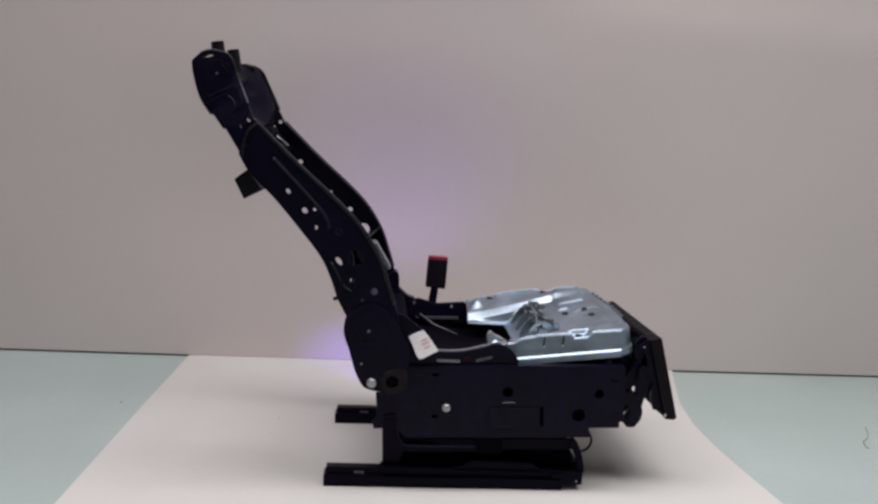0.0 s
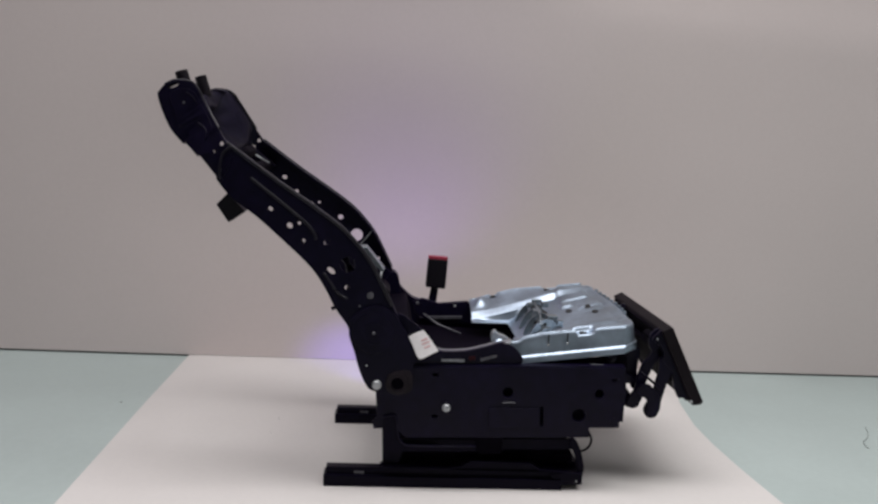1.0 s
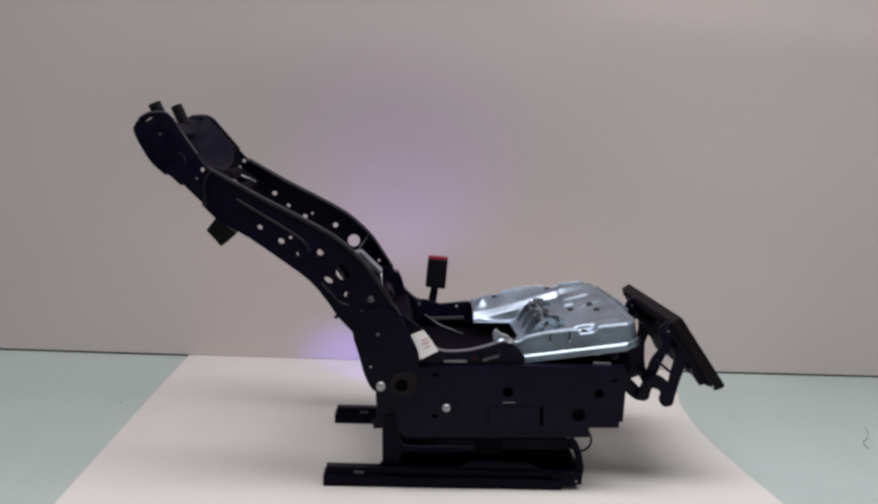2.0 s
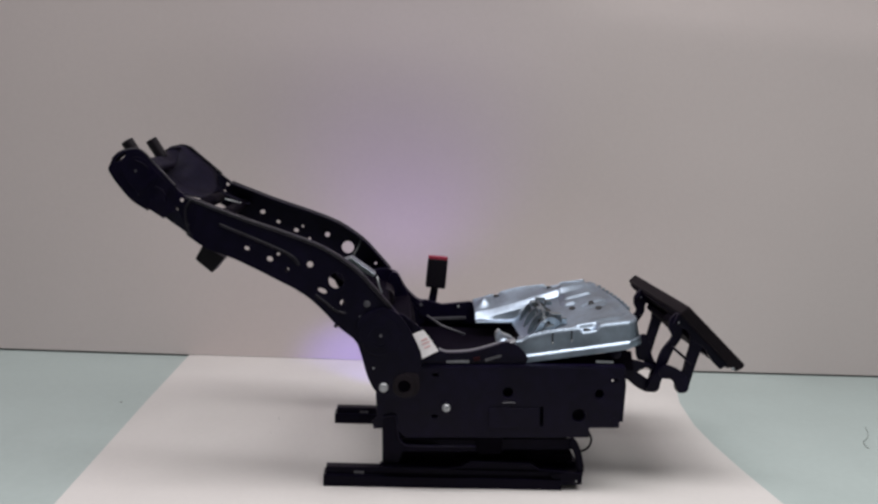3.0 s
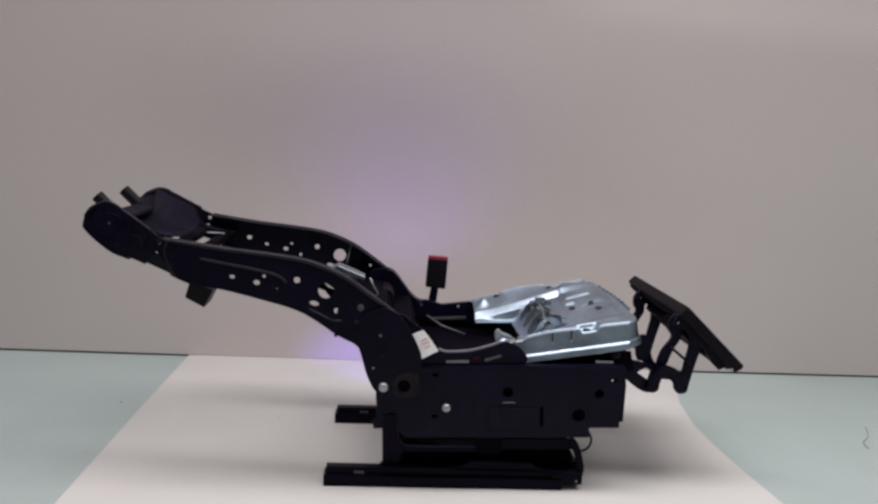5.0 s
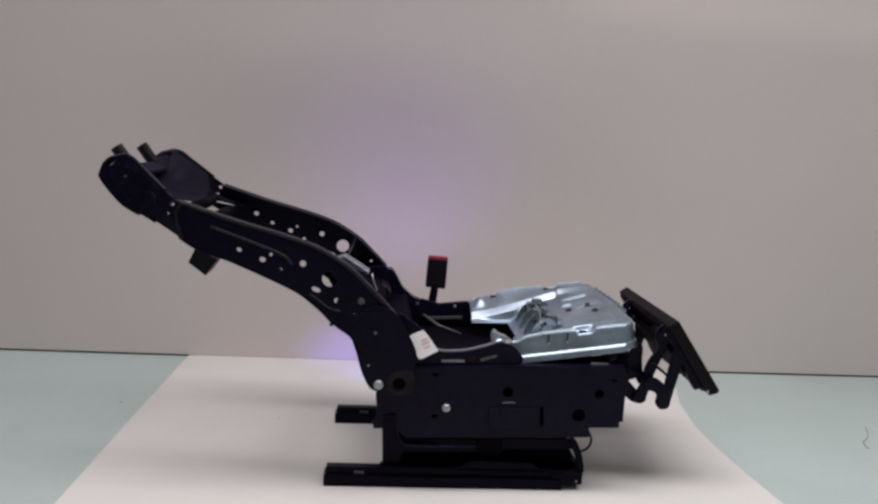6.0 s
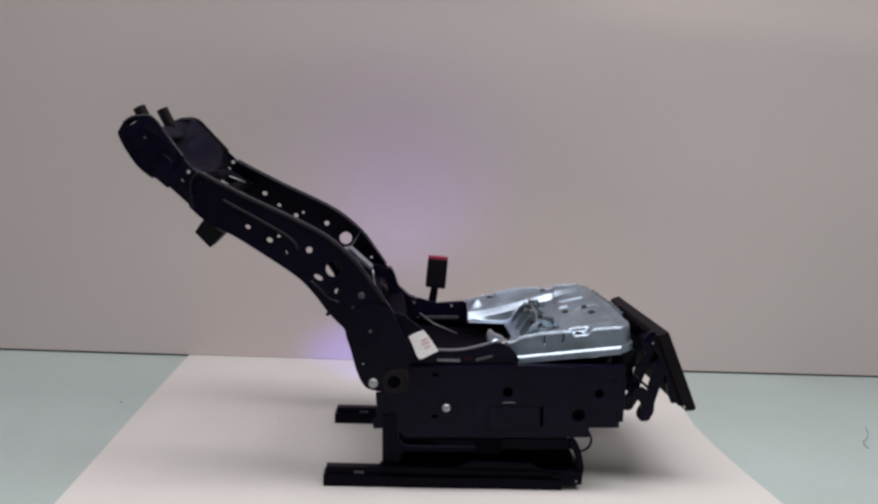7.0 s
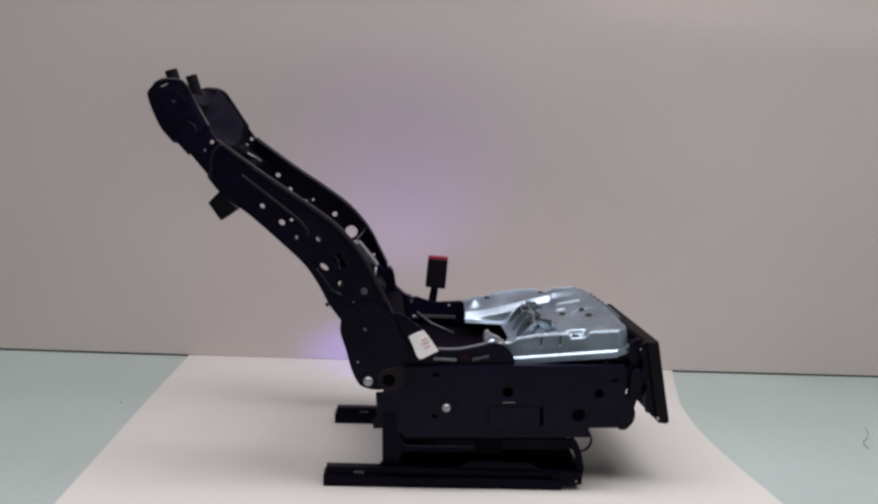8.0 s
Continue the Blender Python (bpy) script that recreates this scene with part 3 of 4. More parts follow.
def seat_pan():
    rear = -0.006
    ts = [0.013 * i for i in range(72)] + [0.94, 0.95, 0.958, 0.965, 0.972, 0.98, 0.986, 0.992, 0.9955, 0.998, 1.0]
    ys = [0.2092, 0.2088, 0.2080, 0.2068, 0.2055, 0.2045, 0.2035, 0.2025, 0.2015, 0.2005, 0.199] + [0.1975 - 0.0015 * i for i in range(46)] + [0.1290 - 0.0005 * i for i in range(14)] + [0.1215 - 0.0015 * i for i in range(14)] + [0.1005 - 0.003 * i for i in range(34)]
    ys = [-y for y in ys if y > 0.001] + [0.0] + [y for y in ys if y > 0.001][::-1]
    bm = bmesh.new()
    grid = []
    for t in ts:
        row = []
        for y in ys:
            ay = abs(y)
            front = pan_front(y)
            x = rear + (front - rear) * t
            z = pan_height(x, y)
            flange = -0.019 + 0.165 * max(x - 0.058, -0.03) + 0.0325 * (y + 0.2)
            edge = max(ease(0.1985, 0.2055, ay), ease(0.955, 0.988, t))
            z = z + (flange - z) * edge - 0.013 * max(ease(0.2068, 0.2092, ay), ease(0.9940, 1.0, t))
            row.append(bm.verts.new((x, y, z)))
        grid.append(row)
    for i in range(len(ts) - 1):
        for j in range(len(ys) - 1):
            q = (grid[i][j], grid[i][j + 1], grid[i + 1][j + 1], grid[i + 1][j])
            mx = sum(v.co.x for v in q) / 4
            if mx < 0.073 and abs(sum(v.co.y for v in q) / 4) < 0.101:
                continue
            bm.faces.new(q)
    pan = part("seat_pan", bm, ZINC, seat, "bright galvanised pressed steel seat pan", True)
    md = pan.modifiers.new("solidify", "SOLIDIFY")
    md.thickness, md.offset = 0.0018, -1
    # rolled edges along the rims and along the lips of the rear opening
    for y, x0, x1, r in ((0.1975, -0.004, 0.245, 0.0016), (-0.1975, 0.040, 0.148, 0.0014), (-0.1975, 0.199, 0.250, 0.0014), (0.1015, -0.004, 0.074, 0.0016), (-0.1015, -0.004, 0.074, 0.0016)):
        line = [(x0 + (x1 - x0) * i / 48, y, pan_height(x0 + (x1 - x0) * i / 48, y * 0.995)) for i in range(49)]
        part("rolled_edge", rod(line, r, seg=8), ZINC, pan, smooth=True)
    # clips on the rims, black ovals as the dark of deck holes, the latch assembly in the middle
    for x, y in ((0.166, 0.192), (0.047, 0.192), (0.172, -0.182)):
        z = pan_height(x, y)
        part("rim_clip", block(x - 0.006, y - 0.005, z - 0.004, x + 0.006, y + 0.005, z + 0.0035), RUBBER_SHADE, pan, bevel=0.002)
    for x, y in ((0.183, 0.013), (0.2215, 0.008), (0.2265, -0.034)):
        bm = bmesh.new()
        ring = [bm.verts.new((u, v, pan_height(u, v) + 0.001)) for u, v in oval(x, y, 0.0062, 0.0125)]
        face = bm.faces.new(ring)
        ext = bmesh.ops.extrude_face_region(bm, geom=[face])
        bmesh.ops.translate(bm, vec=(0, 0, -0.003), verts=[g for g in ext["geom"] if isinstance(g, bmesh.types.BMVert)])
        part("dark_hole_disc", bm, RUBBER_SHADE, pan)
    # latch assembly on the step behind the deck: two tilted cheeks, hooks, a striker rod
    latch = part("latch", slab([(0.088, -0.020), (0.094, -0.023), (0.130, 0.010), (0.128, 0.017), (0.112, 0.013)], -0.10, 0.098), LATCH, pan, bevel=0.0015)
    for y in (0.092, 0.030, -0.028, -0.088):
        part("latch_cheek", slab(spline([(0.086, -0.016), (0.094, 0.010), (0.108, 0.026), (0.122, 0.031), (0.136, 0.026), (0.142, 0.017), (0.120, 0.006), (0.100, -0.014)], 2), y - 0.002, y + 0.002,
                                 [oval(0.115, 0.018, 0.006, 0.004, 35)]), LATCH, latch, bevel=0.0006)
    for x, y, z, sx, sy, sz in ((0.128, 0.088, 0.034, 0.022, 0.008, 0.008), (0.112, 0.076, 0.026, 0.012, 0.022, 0.010), (0.140, 0.056, 0.033, 0.014, 0.016, 0.010), (0.118, 0.010, 0.024, 0.016, 0.020, 0.010),
                                (0.136, -0.052, 0.026, 0.022, 0.024, 0.012), (0.116, -0.060, 0.018, 0.012, 0.016, 0.012), (0.146, -0.088, 0.024, 0.012, 0.012, 0.012)):
        part("latch_tab", block(x - sx / 2, y - sy / 2, z - sz / 2, x + sx / 2, y + sy / 2, z + sz / 2), LATCH, latch, bevel=0.0015)
    # solid black blocks stand for the dark inside the latch's openings
    for x, y, z, sx, sy in ((0.124, 0.070, 0.0225, 0.020, 0.026), (0.106, 0.050, 0.010, 0.010, 0.022), (0.130, 0.012, 0.0215, 0.016, 0.022), (0.112, -0.022, 0.0095, 0.012, 0.020), (0.124, -0.070, 0.0155, 0.010, 0.018)):
        part("opening_shade", block(x - sx / 2, y - sy / 2, z - 0.006, x + sx / 2, y + sy / 2, z + 0.004), RUBBER_SHADE, latch, bevel=0.001)
    part("latch_rod", rod([(0.108, -0.095, 0.020), (0.118, -0.02, 0.027), (0.122, 0.095, 0.032)], 0.0026, seg=8), LATCH, latch, smooth=True)
    for k in range(9):
        y = -0.085 + 0.026 * k
        x = pan_front(y) - 0.010
        z = pan_height(x, y)
        part("edge_tooth", block(x - 0.004, y - 0.003, z - 0.004, x + 0.003, y + 0.003, z + 0.0035), ZINC, pan, bevel=0.0015)
    for x in (0.105, 0.140):
        # thin black strip drawn as the shade of a pressed groove
        part("groove_shade", block(x - 0.0007, -0.2062, pan_edge(x) - 0.020, x + 0.0007, -0.2, pan_edge(x) - 0.004), RUBBER_SHADE, pan)
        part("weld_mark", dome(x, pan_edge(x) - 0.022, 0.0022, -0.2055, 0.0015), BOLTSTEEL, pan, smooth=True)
    part("rim_bracket", block(0.045, -0.197, -0.004, 0.078, -0.165, 0.008), ZINC, pan, bevel=0.003)
    part("sensor", slab(spline([(0.0179, -0.0168), (0.0241, -0.0053), (0.0323, -0.0119), (0.0495, -0.0182), (0.0569, -0.0317), (0.0257, -0.0372)], 3), -0.06, -0.04), BOLTSTEEL, pan, "pale grey sensor bracket", bevel=0.002)
    # near arm, with the paper label on its upright, and the far arm
    arm = part("side_arm", slab(spline([(-0.142, -0.0279), (-0.117, -0.0189), (-0.101, -0.0132), (-0.0866, -0.0159), (-0.0461, -0.0127), (-0.0058, -0.0012), (0.0193, 0.0068), (0.0433, -0.0018), (0.0571, -0.0306), (-0.0243, -0.0413), (-0.1057, -0.0456), (-0.1413, -0.0455)], 3), -0.217, -0.207), BLACK, pan, bevel=0.002)
    part("arm_flange", lip(spline([(-0.101, -0.0132), (-0.0865, -0.018), (-0.0439, -0.0147), (-0.0037, -0.0032), (0.0365, 0.0094)], 4, False), -0.2165, -0.185, 0.002), PALE, arm, "light edge", True)
    # pale bars drawn in place of light slots in the arm
    part("pale_slot_bar", slab([(-0.0892, -0.03), (-0.0476, -0.0278), (-0.0474, -0.033), (-0.089, -0.0342)], -0.2185, -0.217), PALE, arm)
    part("pale_slot_bar", slab([(-0.0192, -0.025), (0.01, -0.0158), (0.0112, -0.0199), (-0.0179, -0.0301)], -0.2185, -0.217), MIDGREY, arm)
    part("clip", slab([(-0.0407, -0.0224), (-0.0286, -0.02), (-0.0272, -0.0273), (-0.0394, -0.0297)], -0.2195, -0.217), DARKRED, arm, "dark red plastic clip", bevel=0.001)
    arm = part("side_arm", slab([(-0.134, -0.0029), (-0.1116, 0.0042), (-0.0733, -0.0049), (-0.0103, 0.0035), (0.0015, -0.0051), (0.0035, -0.0476), (-0.0904, -0.0491), (-0.1253, -0.0309)], 0.195, 0.21), BLACK, pan, bevel=0.002)
    part("arm_flange", slab([(-0.0953, -0.0343), (-0.0198, -0.0295), (-0.0196, -0.0346), (-0.0951, -0.0395)], 0.185, 0.194), MIDGREY, arm, "light edge")
    part("screw", dome(-0.0372, -0.0082, 0.003, 0.195, 0.002), BOLTSTEEL, arm, smooth=True)
    part("screw", dome(-0.1216, -0.007, 0.004, 0.195, 0.002), MIDGREY, arm, smooth=True)
    for y in (-0.148, 0.10):
        part("link_bracket", slab([(0.234, -0.012), (0.256, -0.010), (0.264, -0.030), (0.256, -0.066), (0.246, -0.084), (0.238, -0.080)], y, y + 0.006), INNER, pan, bevel=0.0015)
    part("front_bar", rod([(0.225, -0.2, -0.012), (0.225, 0.2, -0.012)], 0.011, seg=12), BLACK, pan, smooth=True)
    part("harness", rod([(-0.1136, 0.05, -0.0017), (-0.0844, 0.02, -0.0159), (-0.0379, 0, -0.0286)], 0.0022, seg=6), MIDGREY, pan, smooth=True)
    # dark sheet added below the near rim, where the gap looks black
    part("dark_gap_sheet", slab([(0.0543, -0.0325), (0.254, -0.0078), (0.2607, -0.0437), (0.0552, -0.0493)], -0.198, -0.192), INNER, pan)
    # pale bar drawn in place of a light slot under the pan
    part("pale_slot_bar", slab([(0.1856, -0.0239), (0.2179, -0.0241), (0.2181, -0.0283), (0.1859, -0.0281)], -0.2125, -0.2105), BOLTSTEEL, pan)
    # dark slab added so that no floor shows through the opening
    part("dark_under_fill", block(-0.12, -0.19, -0.075, 0.16, 0.19, -0.055), INNER, pan, bevel=0.002)
    part("cross_beam", slab([(-0.188, 0.01), (-0.1484, 0.0158), (-0.1358, -0.0175), (-0.1731, -0.0267)], -0.2, 0.2), INNER, pan, bevel=0.003)
    return pan


def footrest():
    board = part("footrest_board", slab([(0, 0), (0.1157, -0.1085), (0.113, -0.1145), (0.0985, -0.1225), (-0.0125, -0.0185), (-0.0140, -0.0145)], -0.182, 0.198), FOAMED, seat, "dusty black padded footrest board", bevel=0.002)
    for side in (-1, 1):
        y = -0.172 if side < 0 else 0.09
        mount = part("mount_plate", slab([(-0.0140, -0.0150), (0.0930, -0.1155), (0.0900, -0.1175), (0.0860, -0.1135), (0.0725, -0.1215), (0.0560, -0.1065), (0.0462, -0.0916), (0.0376, -0.0786), (0.0142, -0.0680), (0.0072, -0.0512), (-0.0027, -0.0440), (-0.0230, -0.0360)], y, y + 0.01), BLACK, board, bevel=0.0015)
        part("rivet", dome(-0.0140, -0.0330, 0.0018, y, 0.001), BOLTSTEEL, mount, smooth=True)
        part("rivet", dome(0.0925, -0.1165, 0.0030, (-0.183 if side < 0 else 0.199), 0.0015 * -side), BOLTSTEEL, board, smooth=True)
    # dark sheet added beneath the board, carrying the underside's shade as colour
    part("underside_shade", slab([(-0.0125, -0.0190), (0.0931, -0.1180), (0.0900, -0.1210), (-0.0155, -0.0220)], -0.165, 0.18), INNER, board)
    part("stiffener", slab([(-0.0186, -0.0264), (0.0134, -0.0523), (0.0011, -0.0602), (-0.0264, -0.0363)], -0.155, -0.11), INNER, board, bevel=0.002)
    part("stiffener", slab([(0.0022, -0.0461), (0.0761, -0.1089), (0.0659, -0.1120), (-0.0011, -0.0560)], -0.16, 0.09), INNER, board, bevel=0.002)
    return board


def link_frame(y):
    """S-shaped link that hooks up into the footrest board."""
    return part("link_frame", slab(spline([(0.0375, 0.1500), (0.0500, 0.1420), (0.0527, 0.1280), (0.0480, 0.1150), (0.0470, 0.1000), (0.0350, 0.0790), (0.0235, 0.0477), (0.0170, 0.0226), (0.0137, 0.0120), (0.0112, -0.0006), (0.0001, -0.0059), (-0.0117, 0.0007),
                (-0.0071, 0.0162), (0.0020, 0.0318), (0.0052, 0.0548), (0.0130, 0.0779), (0.0250, 0.0945), (0.0300, 0.1050), (0.0240, 0.1170), (0.0240, 0.1350)], 3), y, y + 0.009), BLACK, seat, bevel=0.0012)


def link_bar(y):
    bar = part("link_bar", slab(spline([(0.0064, 0.1080), (0.0055, 0.0849), (0.0001, 0.0582), (-0.0048, 0.0334), (-0.0140, 0.0198), (-0.0179, 0.0063), (-0.0121, -0.0050), (-0.0024, -0.0074), (0.0078, -0.0026), (0.0111, 0.0128), (0.0182, 0.0435), (0.0255, 0.0703), (0.0318, 0.0900), (0.0231, 0.1120)], 3), y, y + 0.008), BLACK, seat, bevel=0.0012)
    if y < 0:
        part("link_rod", rod([(-0.0304, y, 0.0832), (0.011, y, 0.0506)], 0.0026, seg=8), BLACK, bar, smooth=True)
    return bar


def link_strap(y):
    return part("link_strap", slab(spline([(-0.0520, 0.0380), (-0.0390, 0.0480), (-0.0238, 0.0443), (-0.0120, 0.0380), (-0.0020, 0.0300), (0.0050, 0.0150), (0.0030, -0.0006), (-0.0100, -0.0035), (-0.0185, 0.0080), (-0.0278, 0.0205), (-0.0460, 0.0225)], 3), y, y + 0.005), BLACK, seat, bevel=0.001)


def link_arm(y):
    """Short upper arm of the scissors, hinged on the S-shaped link."""
    return part("link_arm", slab(spline([(-0.0369, 0.0607), (-0.0277, 0.0660), (-0.0196, 0.0593), (-0.0141, 0.0364), (-0.0048, 0.0135), (0.0075, 0.0061), (0.0065, -0.0095), (-0.0069, -0.0098), (-0.0258, 0.0129), (-0.0376, 0.0164), (-0.0427, 0.0356)], 3), y, y + 0.006), BLACK, seat, bevel=0.001)


def link_crank(side):
    y = sorted((0.138 * side, 0.147 * side))
    return part("link_crank", slab(spline([(-0.0963, 0.0676), (-0.0752, 0.0748), (-0.0446, 0.0559), (-0.0214, 0.05), (0.0053, 0.042), (0.0156, 0.0202), (0.0106, -0.0009), (-0.0041, -0.0091), (-0.0265, -0.0008), (-0.0518, 0.0184), (-0.0795, 0.0418)], 3), *y,
                [[(-0.0287, 0.03), (-0.0141, 0.0392), (-0.0009, 0.0374), (-0.0059, 0.0152)]]), BLACK, seat, bevel=0.0012)


def buckle():
    stalk = part("buckle_stalk", slab([(0.1092, 0.303), (0.1259, 0.3009), (0.123, 0.2774), (0.1195, 0.2382), (0.1212, 0.1329), (0.1031, 0.1324), (0.1015, 0.2376), (0.1051, 0.2768)], 0.228, 0.236), BLACK, seat, bevel=0.001)
    head = part("buckle_head", slab([(0.0997, 0.3674), (0.1443, 0.365), (0.1408, 0.2979), (0.096, 0.3017)], 0.219, 0.247), PLASTIC, stalk, bevel=0.003)
    part("release_button", slab([(0.1008, 0.3725), (0.1441, 0.3701), (0.1438, 0.3637), (0.1004, 0.3661)], 0.221, 0.245), REDPLASTIC, stalk, "red release button", bevel=0.001)


def cable():
    pts = [(0.3876, -0.19, 0.1118), (0.3945, -0.19, 0.1032), (0.3995, -0.19, 0.0903), (0.3951, -0.19, 0.0771), (0.3838, -0.19, 0.0692), (0.3669, -0.19, 0.0677)]
    part("cable", rod(spline(pts, 4, False), 0.0022, seg=8), INNER, seat, smooth=True)


def side_bracket():
    """The fixed upright beside the hinge that carries the paper label."""
    b = part("side_bracket", slab([(0.0111, 0.3294), (0.0394, 0.3241), (0.0737, 0.2974), (0.1034, 0.2621), (0.112, 0.2281), (0.041, 0.2262), (0.0134, 0.2637)], -0.2165, -0.2105), BLACK, seat, bevel=0.002)
    lab = part("paper_label", slab(spline([(0.0487, 0.2856), (0.0605, 0.2921), (0.0753, 0.2976)], 3, False) + spline([(0.0901, 0.2796), (0.1029, 0.2625)], 3, False) + spline([(0.0861, 0.2548), (0.0682, 0.2481), (0.0574, 0.2684)], 3, False), -0.2262, -0.2248), LABEL, b, "white paper label with red print")
    lean(lab)
    for bar in ([(0.0709, 0.2804), (0.0798, 0.2849), (0.0839, 0.2828), (0.072, 0.2784)], [(0.0722, 0.2743), (0.086, 0.2798), (0.0871, 0.2778), (0.0732, 0.2723)], [(0.0764, 0.2683), (0.0873, 0.2727), (0.0884, 0.2707), (0.0775, 0.2662)]):
        lean(part("print", slab(bar, -0.2270, -0.2262), REDINK, lab))


def loose_thread():
    pts = [(1.1577, 0.2231, -0.0036), (1.141, 0.181, -0.0036), (1.1201, 0.144, -0.0036), (1.0959, 0.1156, -0.0036), (1.0858, 0.0889, -0.0036), (1.0851, 0.0706, -0.0036)]
    tagged(part("loose_thread", rod(spline(pts, 4, False), 0.0005, seg=6), RUBBER_SHADE), "thin dark loose thread lying on the green matting", "thread")


def specks():
    """Bits of dirt on the mat and the sheet."""
    for x, y, z, r in (-0.602, 0.2851, -0.0045, 0.0040), (-0.2235, 0.1773, 0.0, 0.0026), (-0.2288, 0.0801, 0.0, 0.0018), (0.2737, 0.2362, 0.0, 0.0020):
        bm = bmesh.new()
        rng = random.Random(int(r * 1e5))
        ring = [bm.verts.new((x + r * math.cos(a) * rng.uniform(0.6, 1.2), y + r * math.sin(a) * rng.uniform(0.6, 1.2), z)) for a in (math.tau * i / 7 for i in range(7))]
        tip = bm.verts.new((x, y, z + r * 0.35))
        for i in range(7):
            bm.faces.new((ring[i], ring[(i + 1) % 7], tip))
        bm.faces.new(ring[::-1])
        on = "green matting" if z < 0 else "white sheet"
        tagged(part("dirt_speck", bm, MIDGREY), "tiny dark dirt speck lying on the " + on, "dirt", "specks of dirt")


loose_thread()
specks()
rails_and_base()
panels = [side_panel(s) for s in (-1, 1)]
hinges = [recliner(s) for s in (-1, 1)]
back = backrest()
pan = seat_pan()
board = footrest()
frames = [link_frame(y) for y in (-0.159, 0.096)]
bars = [link_bar(y) for y in (-0.170, 0.086)]
straps = [link_strap(y) for y in (-0.176, 0.080)]
cranks = [link_crank(-1)]
arms = [link_arm(y) for y in (-0.133, 0.084)]
side_bracket()
buckle()
cable()


def motions():
    """Rows: seconds, x, z, degrees of turn about the seat's cross axis."""
    def go(obs, rows):
        for ob in obs:
            walk(ob, [(t, pose(x, 0, z, 0, a, 0)) for t, x, z, a in rows])
    go([back], [(0, -0.0156, 0.3064, 36.19), (0.5, -0.0134, 0.3011, 32.26), (1, -0.0134, 0.2994, 27.95), (1.5, -0.0083, 0.2971, 24.1), (3, -0.0021, 0.2895, 11.62), (3.5, -0.0029, 0.2881, 7.94), (4, -0.0039, 0.2886, 3.81), (4.5, -0.0014, 0.2884, -0), (4.62, -0.0014, 0.2884, -0.9), (4.85, -0.0014, 0.2884, -0.9), (5.1, -0.0033, 0.2898, 1.38), (5.55, -0.0068, 0.2924, 5.5), (6, -0.0103, 0.2949, 9.61), (6.5, -0.0131, 0.2995, 13.95), (7, -0.0185, 0.3018, 17.93), (7.5, -0.0205, 0.3036, 22.68), (8, -0.0235, 0.3072, 26.83)])
    go(hinges, [(0, -0.0231, 0.2957, 0), (0.5, -0.0185, 0.2942, 0), (1, -0.0138, 0.2928, 0), (1.5, -0.0092, 0.2914, 0), (2.3, -0.005, 0.2898, 0), (3.02, -0.0014, 0.2884, 0), (4, -0.0014, 0.2884, 0), (4.87, -0.0014, 0.2884, 0), (5.4, -0.0058, 0.2905, 0), (6, -0.0107, 0.2929, 0), (6.5, -0.0154, 0.2943, 0), (7, -0.02, 0.2958, 0), (7.5, -0.0246, 0.2972, 0), (8, -0.0293, 0.2987, 0)])
    go([pan], [(0, 0.1922, 0.2698, 2.86), (0.5, 0.196, 0.2699, 2.12), (1, 0.1998, 0.2721, 1.86), (1.5, 0.2017, 0.2722, 1.12), (2.3, 0.2049, 0.2723, 0.51), (3.02, 0.2076, 0.2724, -0), (4, 0.2076, 0.2724, -0), (4.87, 0.2076, 0.2724, -0), (5.4, 0.204, 0.2722, 0.52), (6, 0.1998, 0.2721, 1.11), (6.5, 0.1959, 0.272, 1.83), (7, 0.1921, 0.2719, 2.18), (7.5, 0.1882, 0.2717, 2.93), (8, 0.1863, 0.2717, 3.7)])
    go([board], [(0, 0.5228, 0.2875, 32.4), (0.5, 0.531, 0.2955, 25.6), (1, 0.542, 0.309, 21.0), (1.5, 0.551, 0.3185, 16.1), (2.3, 0.5606, 0.3356, 7.3), (3.02, 0.5693, 0.3496, 0), (4, 0.5693, 0.3496, 0), (4.87, 0.5693, 0.3496, 0), (5.4, 0.5616, 0.3362, 6.1), (6, 0.5525, 0.321, 13.0), (6.5, 0.5435, 0.311, 18.8), (7, 0.535, 0.2995, 23.2), (7.5, 0.5274, 0.2895, 29.9), (8, 0.5172, 0.2812, 35.4)])
    go(frames, [(0, 0.4553, 0.135, 0), (0.5, 0.469, 0.142, 0), (1, 0.4825, 0.15, 0), (1.5, 0.4929, 0.1569, 0), (2.3, 0.5072, 0.1707, 0), (3.02, 0.5194, 0.1824, 0), (4, 0.5194, 0.1824, 0), (4.87, 0.5194, 0.1824, 0), (5.4, 0.5079, 0.1718, 0), (6, 0.4949, 0.1597, 0), (6.5, 0.4835, 0.1517, 0), (7, 0.472, 0.1454, 0), (7.5, 0.4594, 0.1384, 0), (8, 0.4438, 0.1292, 0)])
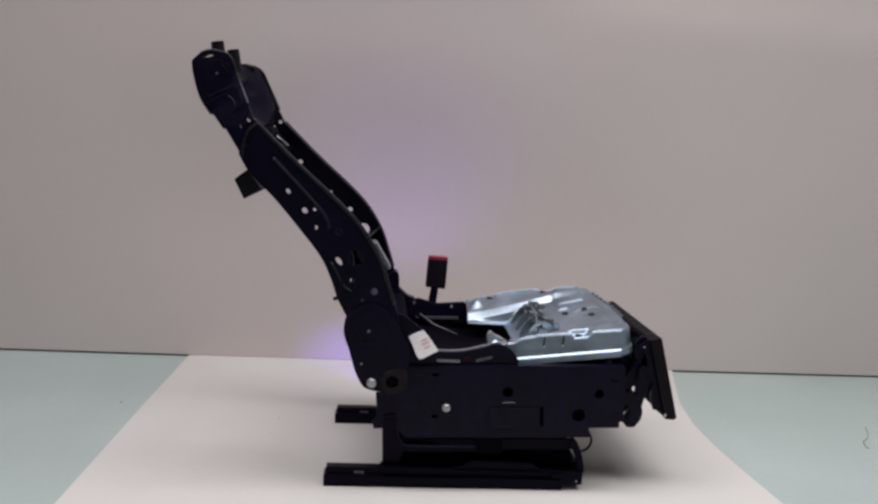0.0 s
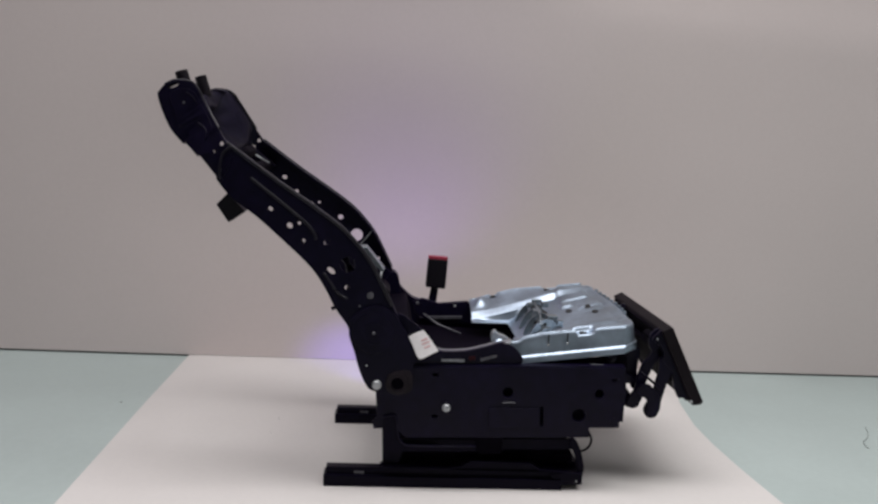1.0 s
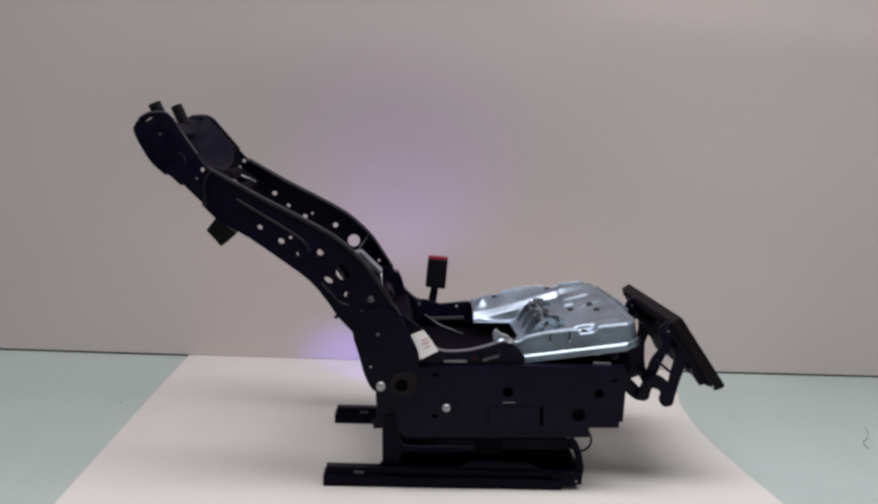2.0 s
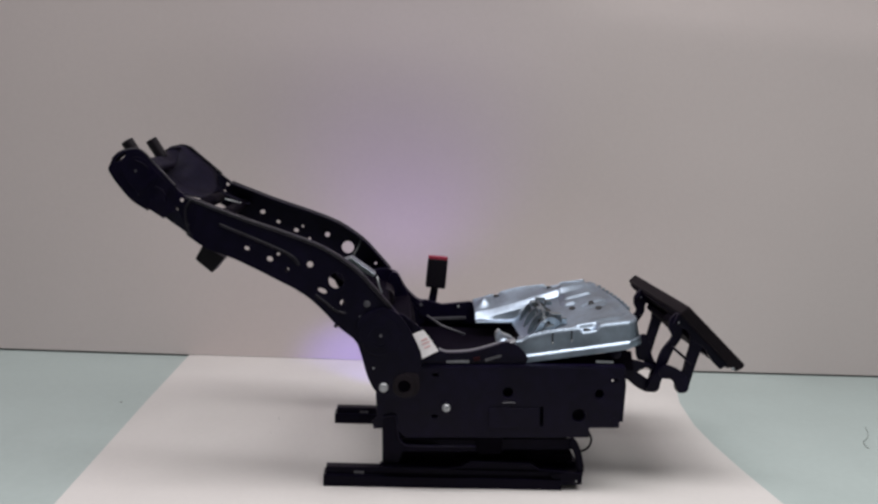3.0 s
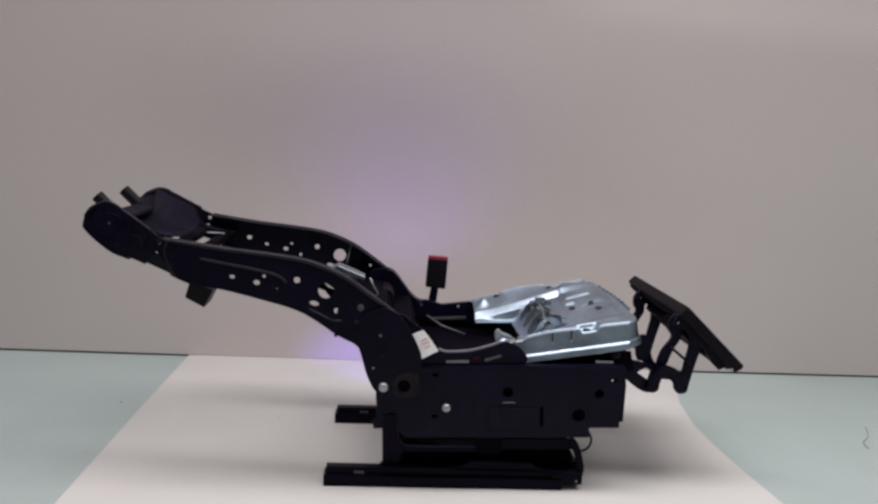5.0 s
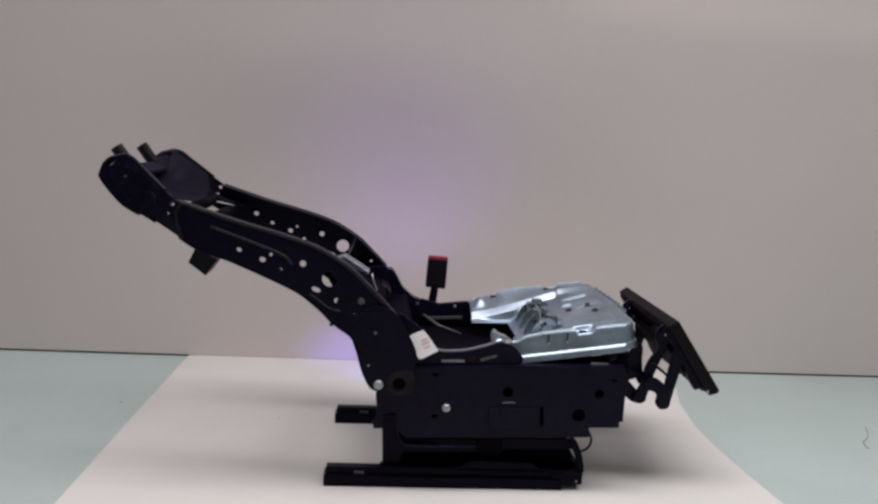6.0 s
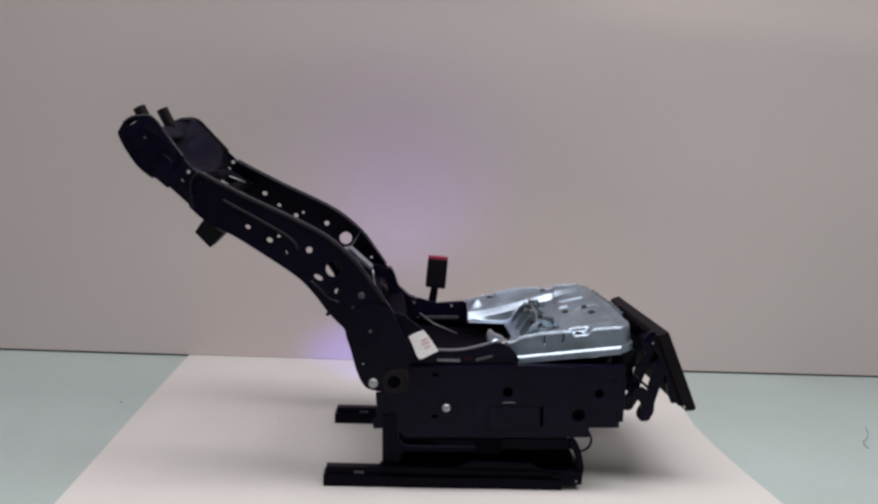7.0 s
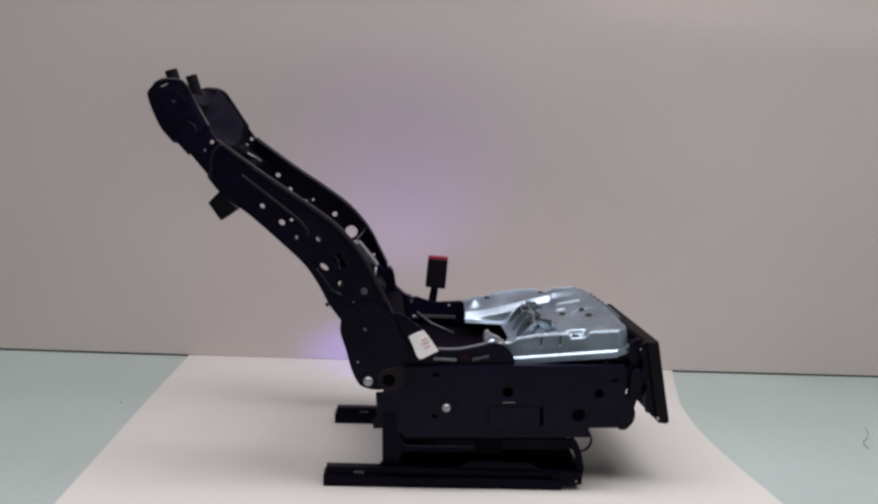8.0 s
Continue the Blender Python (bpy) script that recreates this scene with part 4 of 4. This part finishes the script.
    go(bars, [(0, 0.4809, 0.1174, 0), (0.5, 0.5018, 0.1263, 0), (1, 0.5194, 0.1368, 0), (1.5, 0.5352, 0.1473, 0), (2.3, 0.5569, 0.1688, 0), (3.02, 0.5753, 0.187, 0), (4, 0.5753, 0.187, 0), (4.87, 0.5753, 0.187, 0), (5.4, 0.5594, 0.1716, 0), (6, 0.5413, 0.1542, 0), (6.5, 0.524, 0.142, 0), (7, 0.5066, 0.1298, 0), (7.5, 0.4875, 0.1192, 0), (8, 0.4665, 0.112, 0)])
    go(straps, [(0, 0.4809, 0.1174, 37.29), (0.5, 0.5018, 0.1263, 30.11), (1, 0.5194, 0.1368, 25.65), (1.5, 0.5352, 0.1473, 19.36), (2.3, 0.5569, 0.1688, 8.9), (3.02, 0.5753, 0.187, -0), (4, 0.5753, 0.187, -0), (4.87, 0.5753, 0.187, -0), (5.4, 0.5594, 0.1716, 6.46), (6, 0.5413, 0.1542, 13.78), (6.5, 0.524, 0.142, 20.91), (7, 0.5066, 0.1298, 28.57), (7.5, 0.4875, 0.1192, 35.47), (8, 0.4665, 0.112, 39.93)])
    go(cranks, [(0, 0.4553, 0.135, 33.72), (0.5, 0.469, 0.142, 27.39), (1, 0.4825, 0.15, 20.77), (1.5, 0.4929, 0.1569, 15.52), (2.3, 0.5072, 0.1707, 7.13), (3.02, 0.5194, 0.1824, -0), (4, 0.5194, 0.1824, -0), (4.87, 0.5194, 0.1824, -0), (5.4, 0.5079, 0.1718, 6.63), (6, 0.4949, 0.1597, 14.15), (6.5, 0.4835, 0.1517, 20.06), (7, 0.472, 0.1454, 25.63), (7.5, 0.4594, 0.1384, 31.64), (8, 0.4438, 0.1292, 38.9)])
    go(arms, [(0, 0.4673, 0.17, 33.72), (0.5, 0.481, 0.177, 27.39), (1, 0.4945, 0.185, 20.77), (1.5, 0.5049, 0.1919, 15.52), (2.3, 0.5192, 0.2057, 7.13), (3.02, 0.5314, 0.2174, 0), (4, 0.5314, 0.2174, 0), (4.87, 0.5314, 0.2174, 0), (5.4, 0.5199, 0.2068, 6.63), (6, 0.5069, 0.1947, 14.15), (6.5, 0.4955, 0.1867, 20.06), (7, 0.484, 0.1804, 25.63), (7.5, 0.4714, 0.1734, 31.64), (8, 0.4558, 0.1642, 38.9)])


motions()
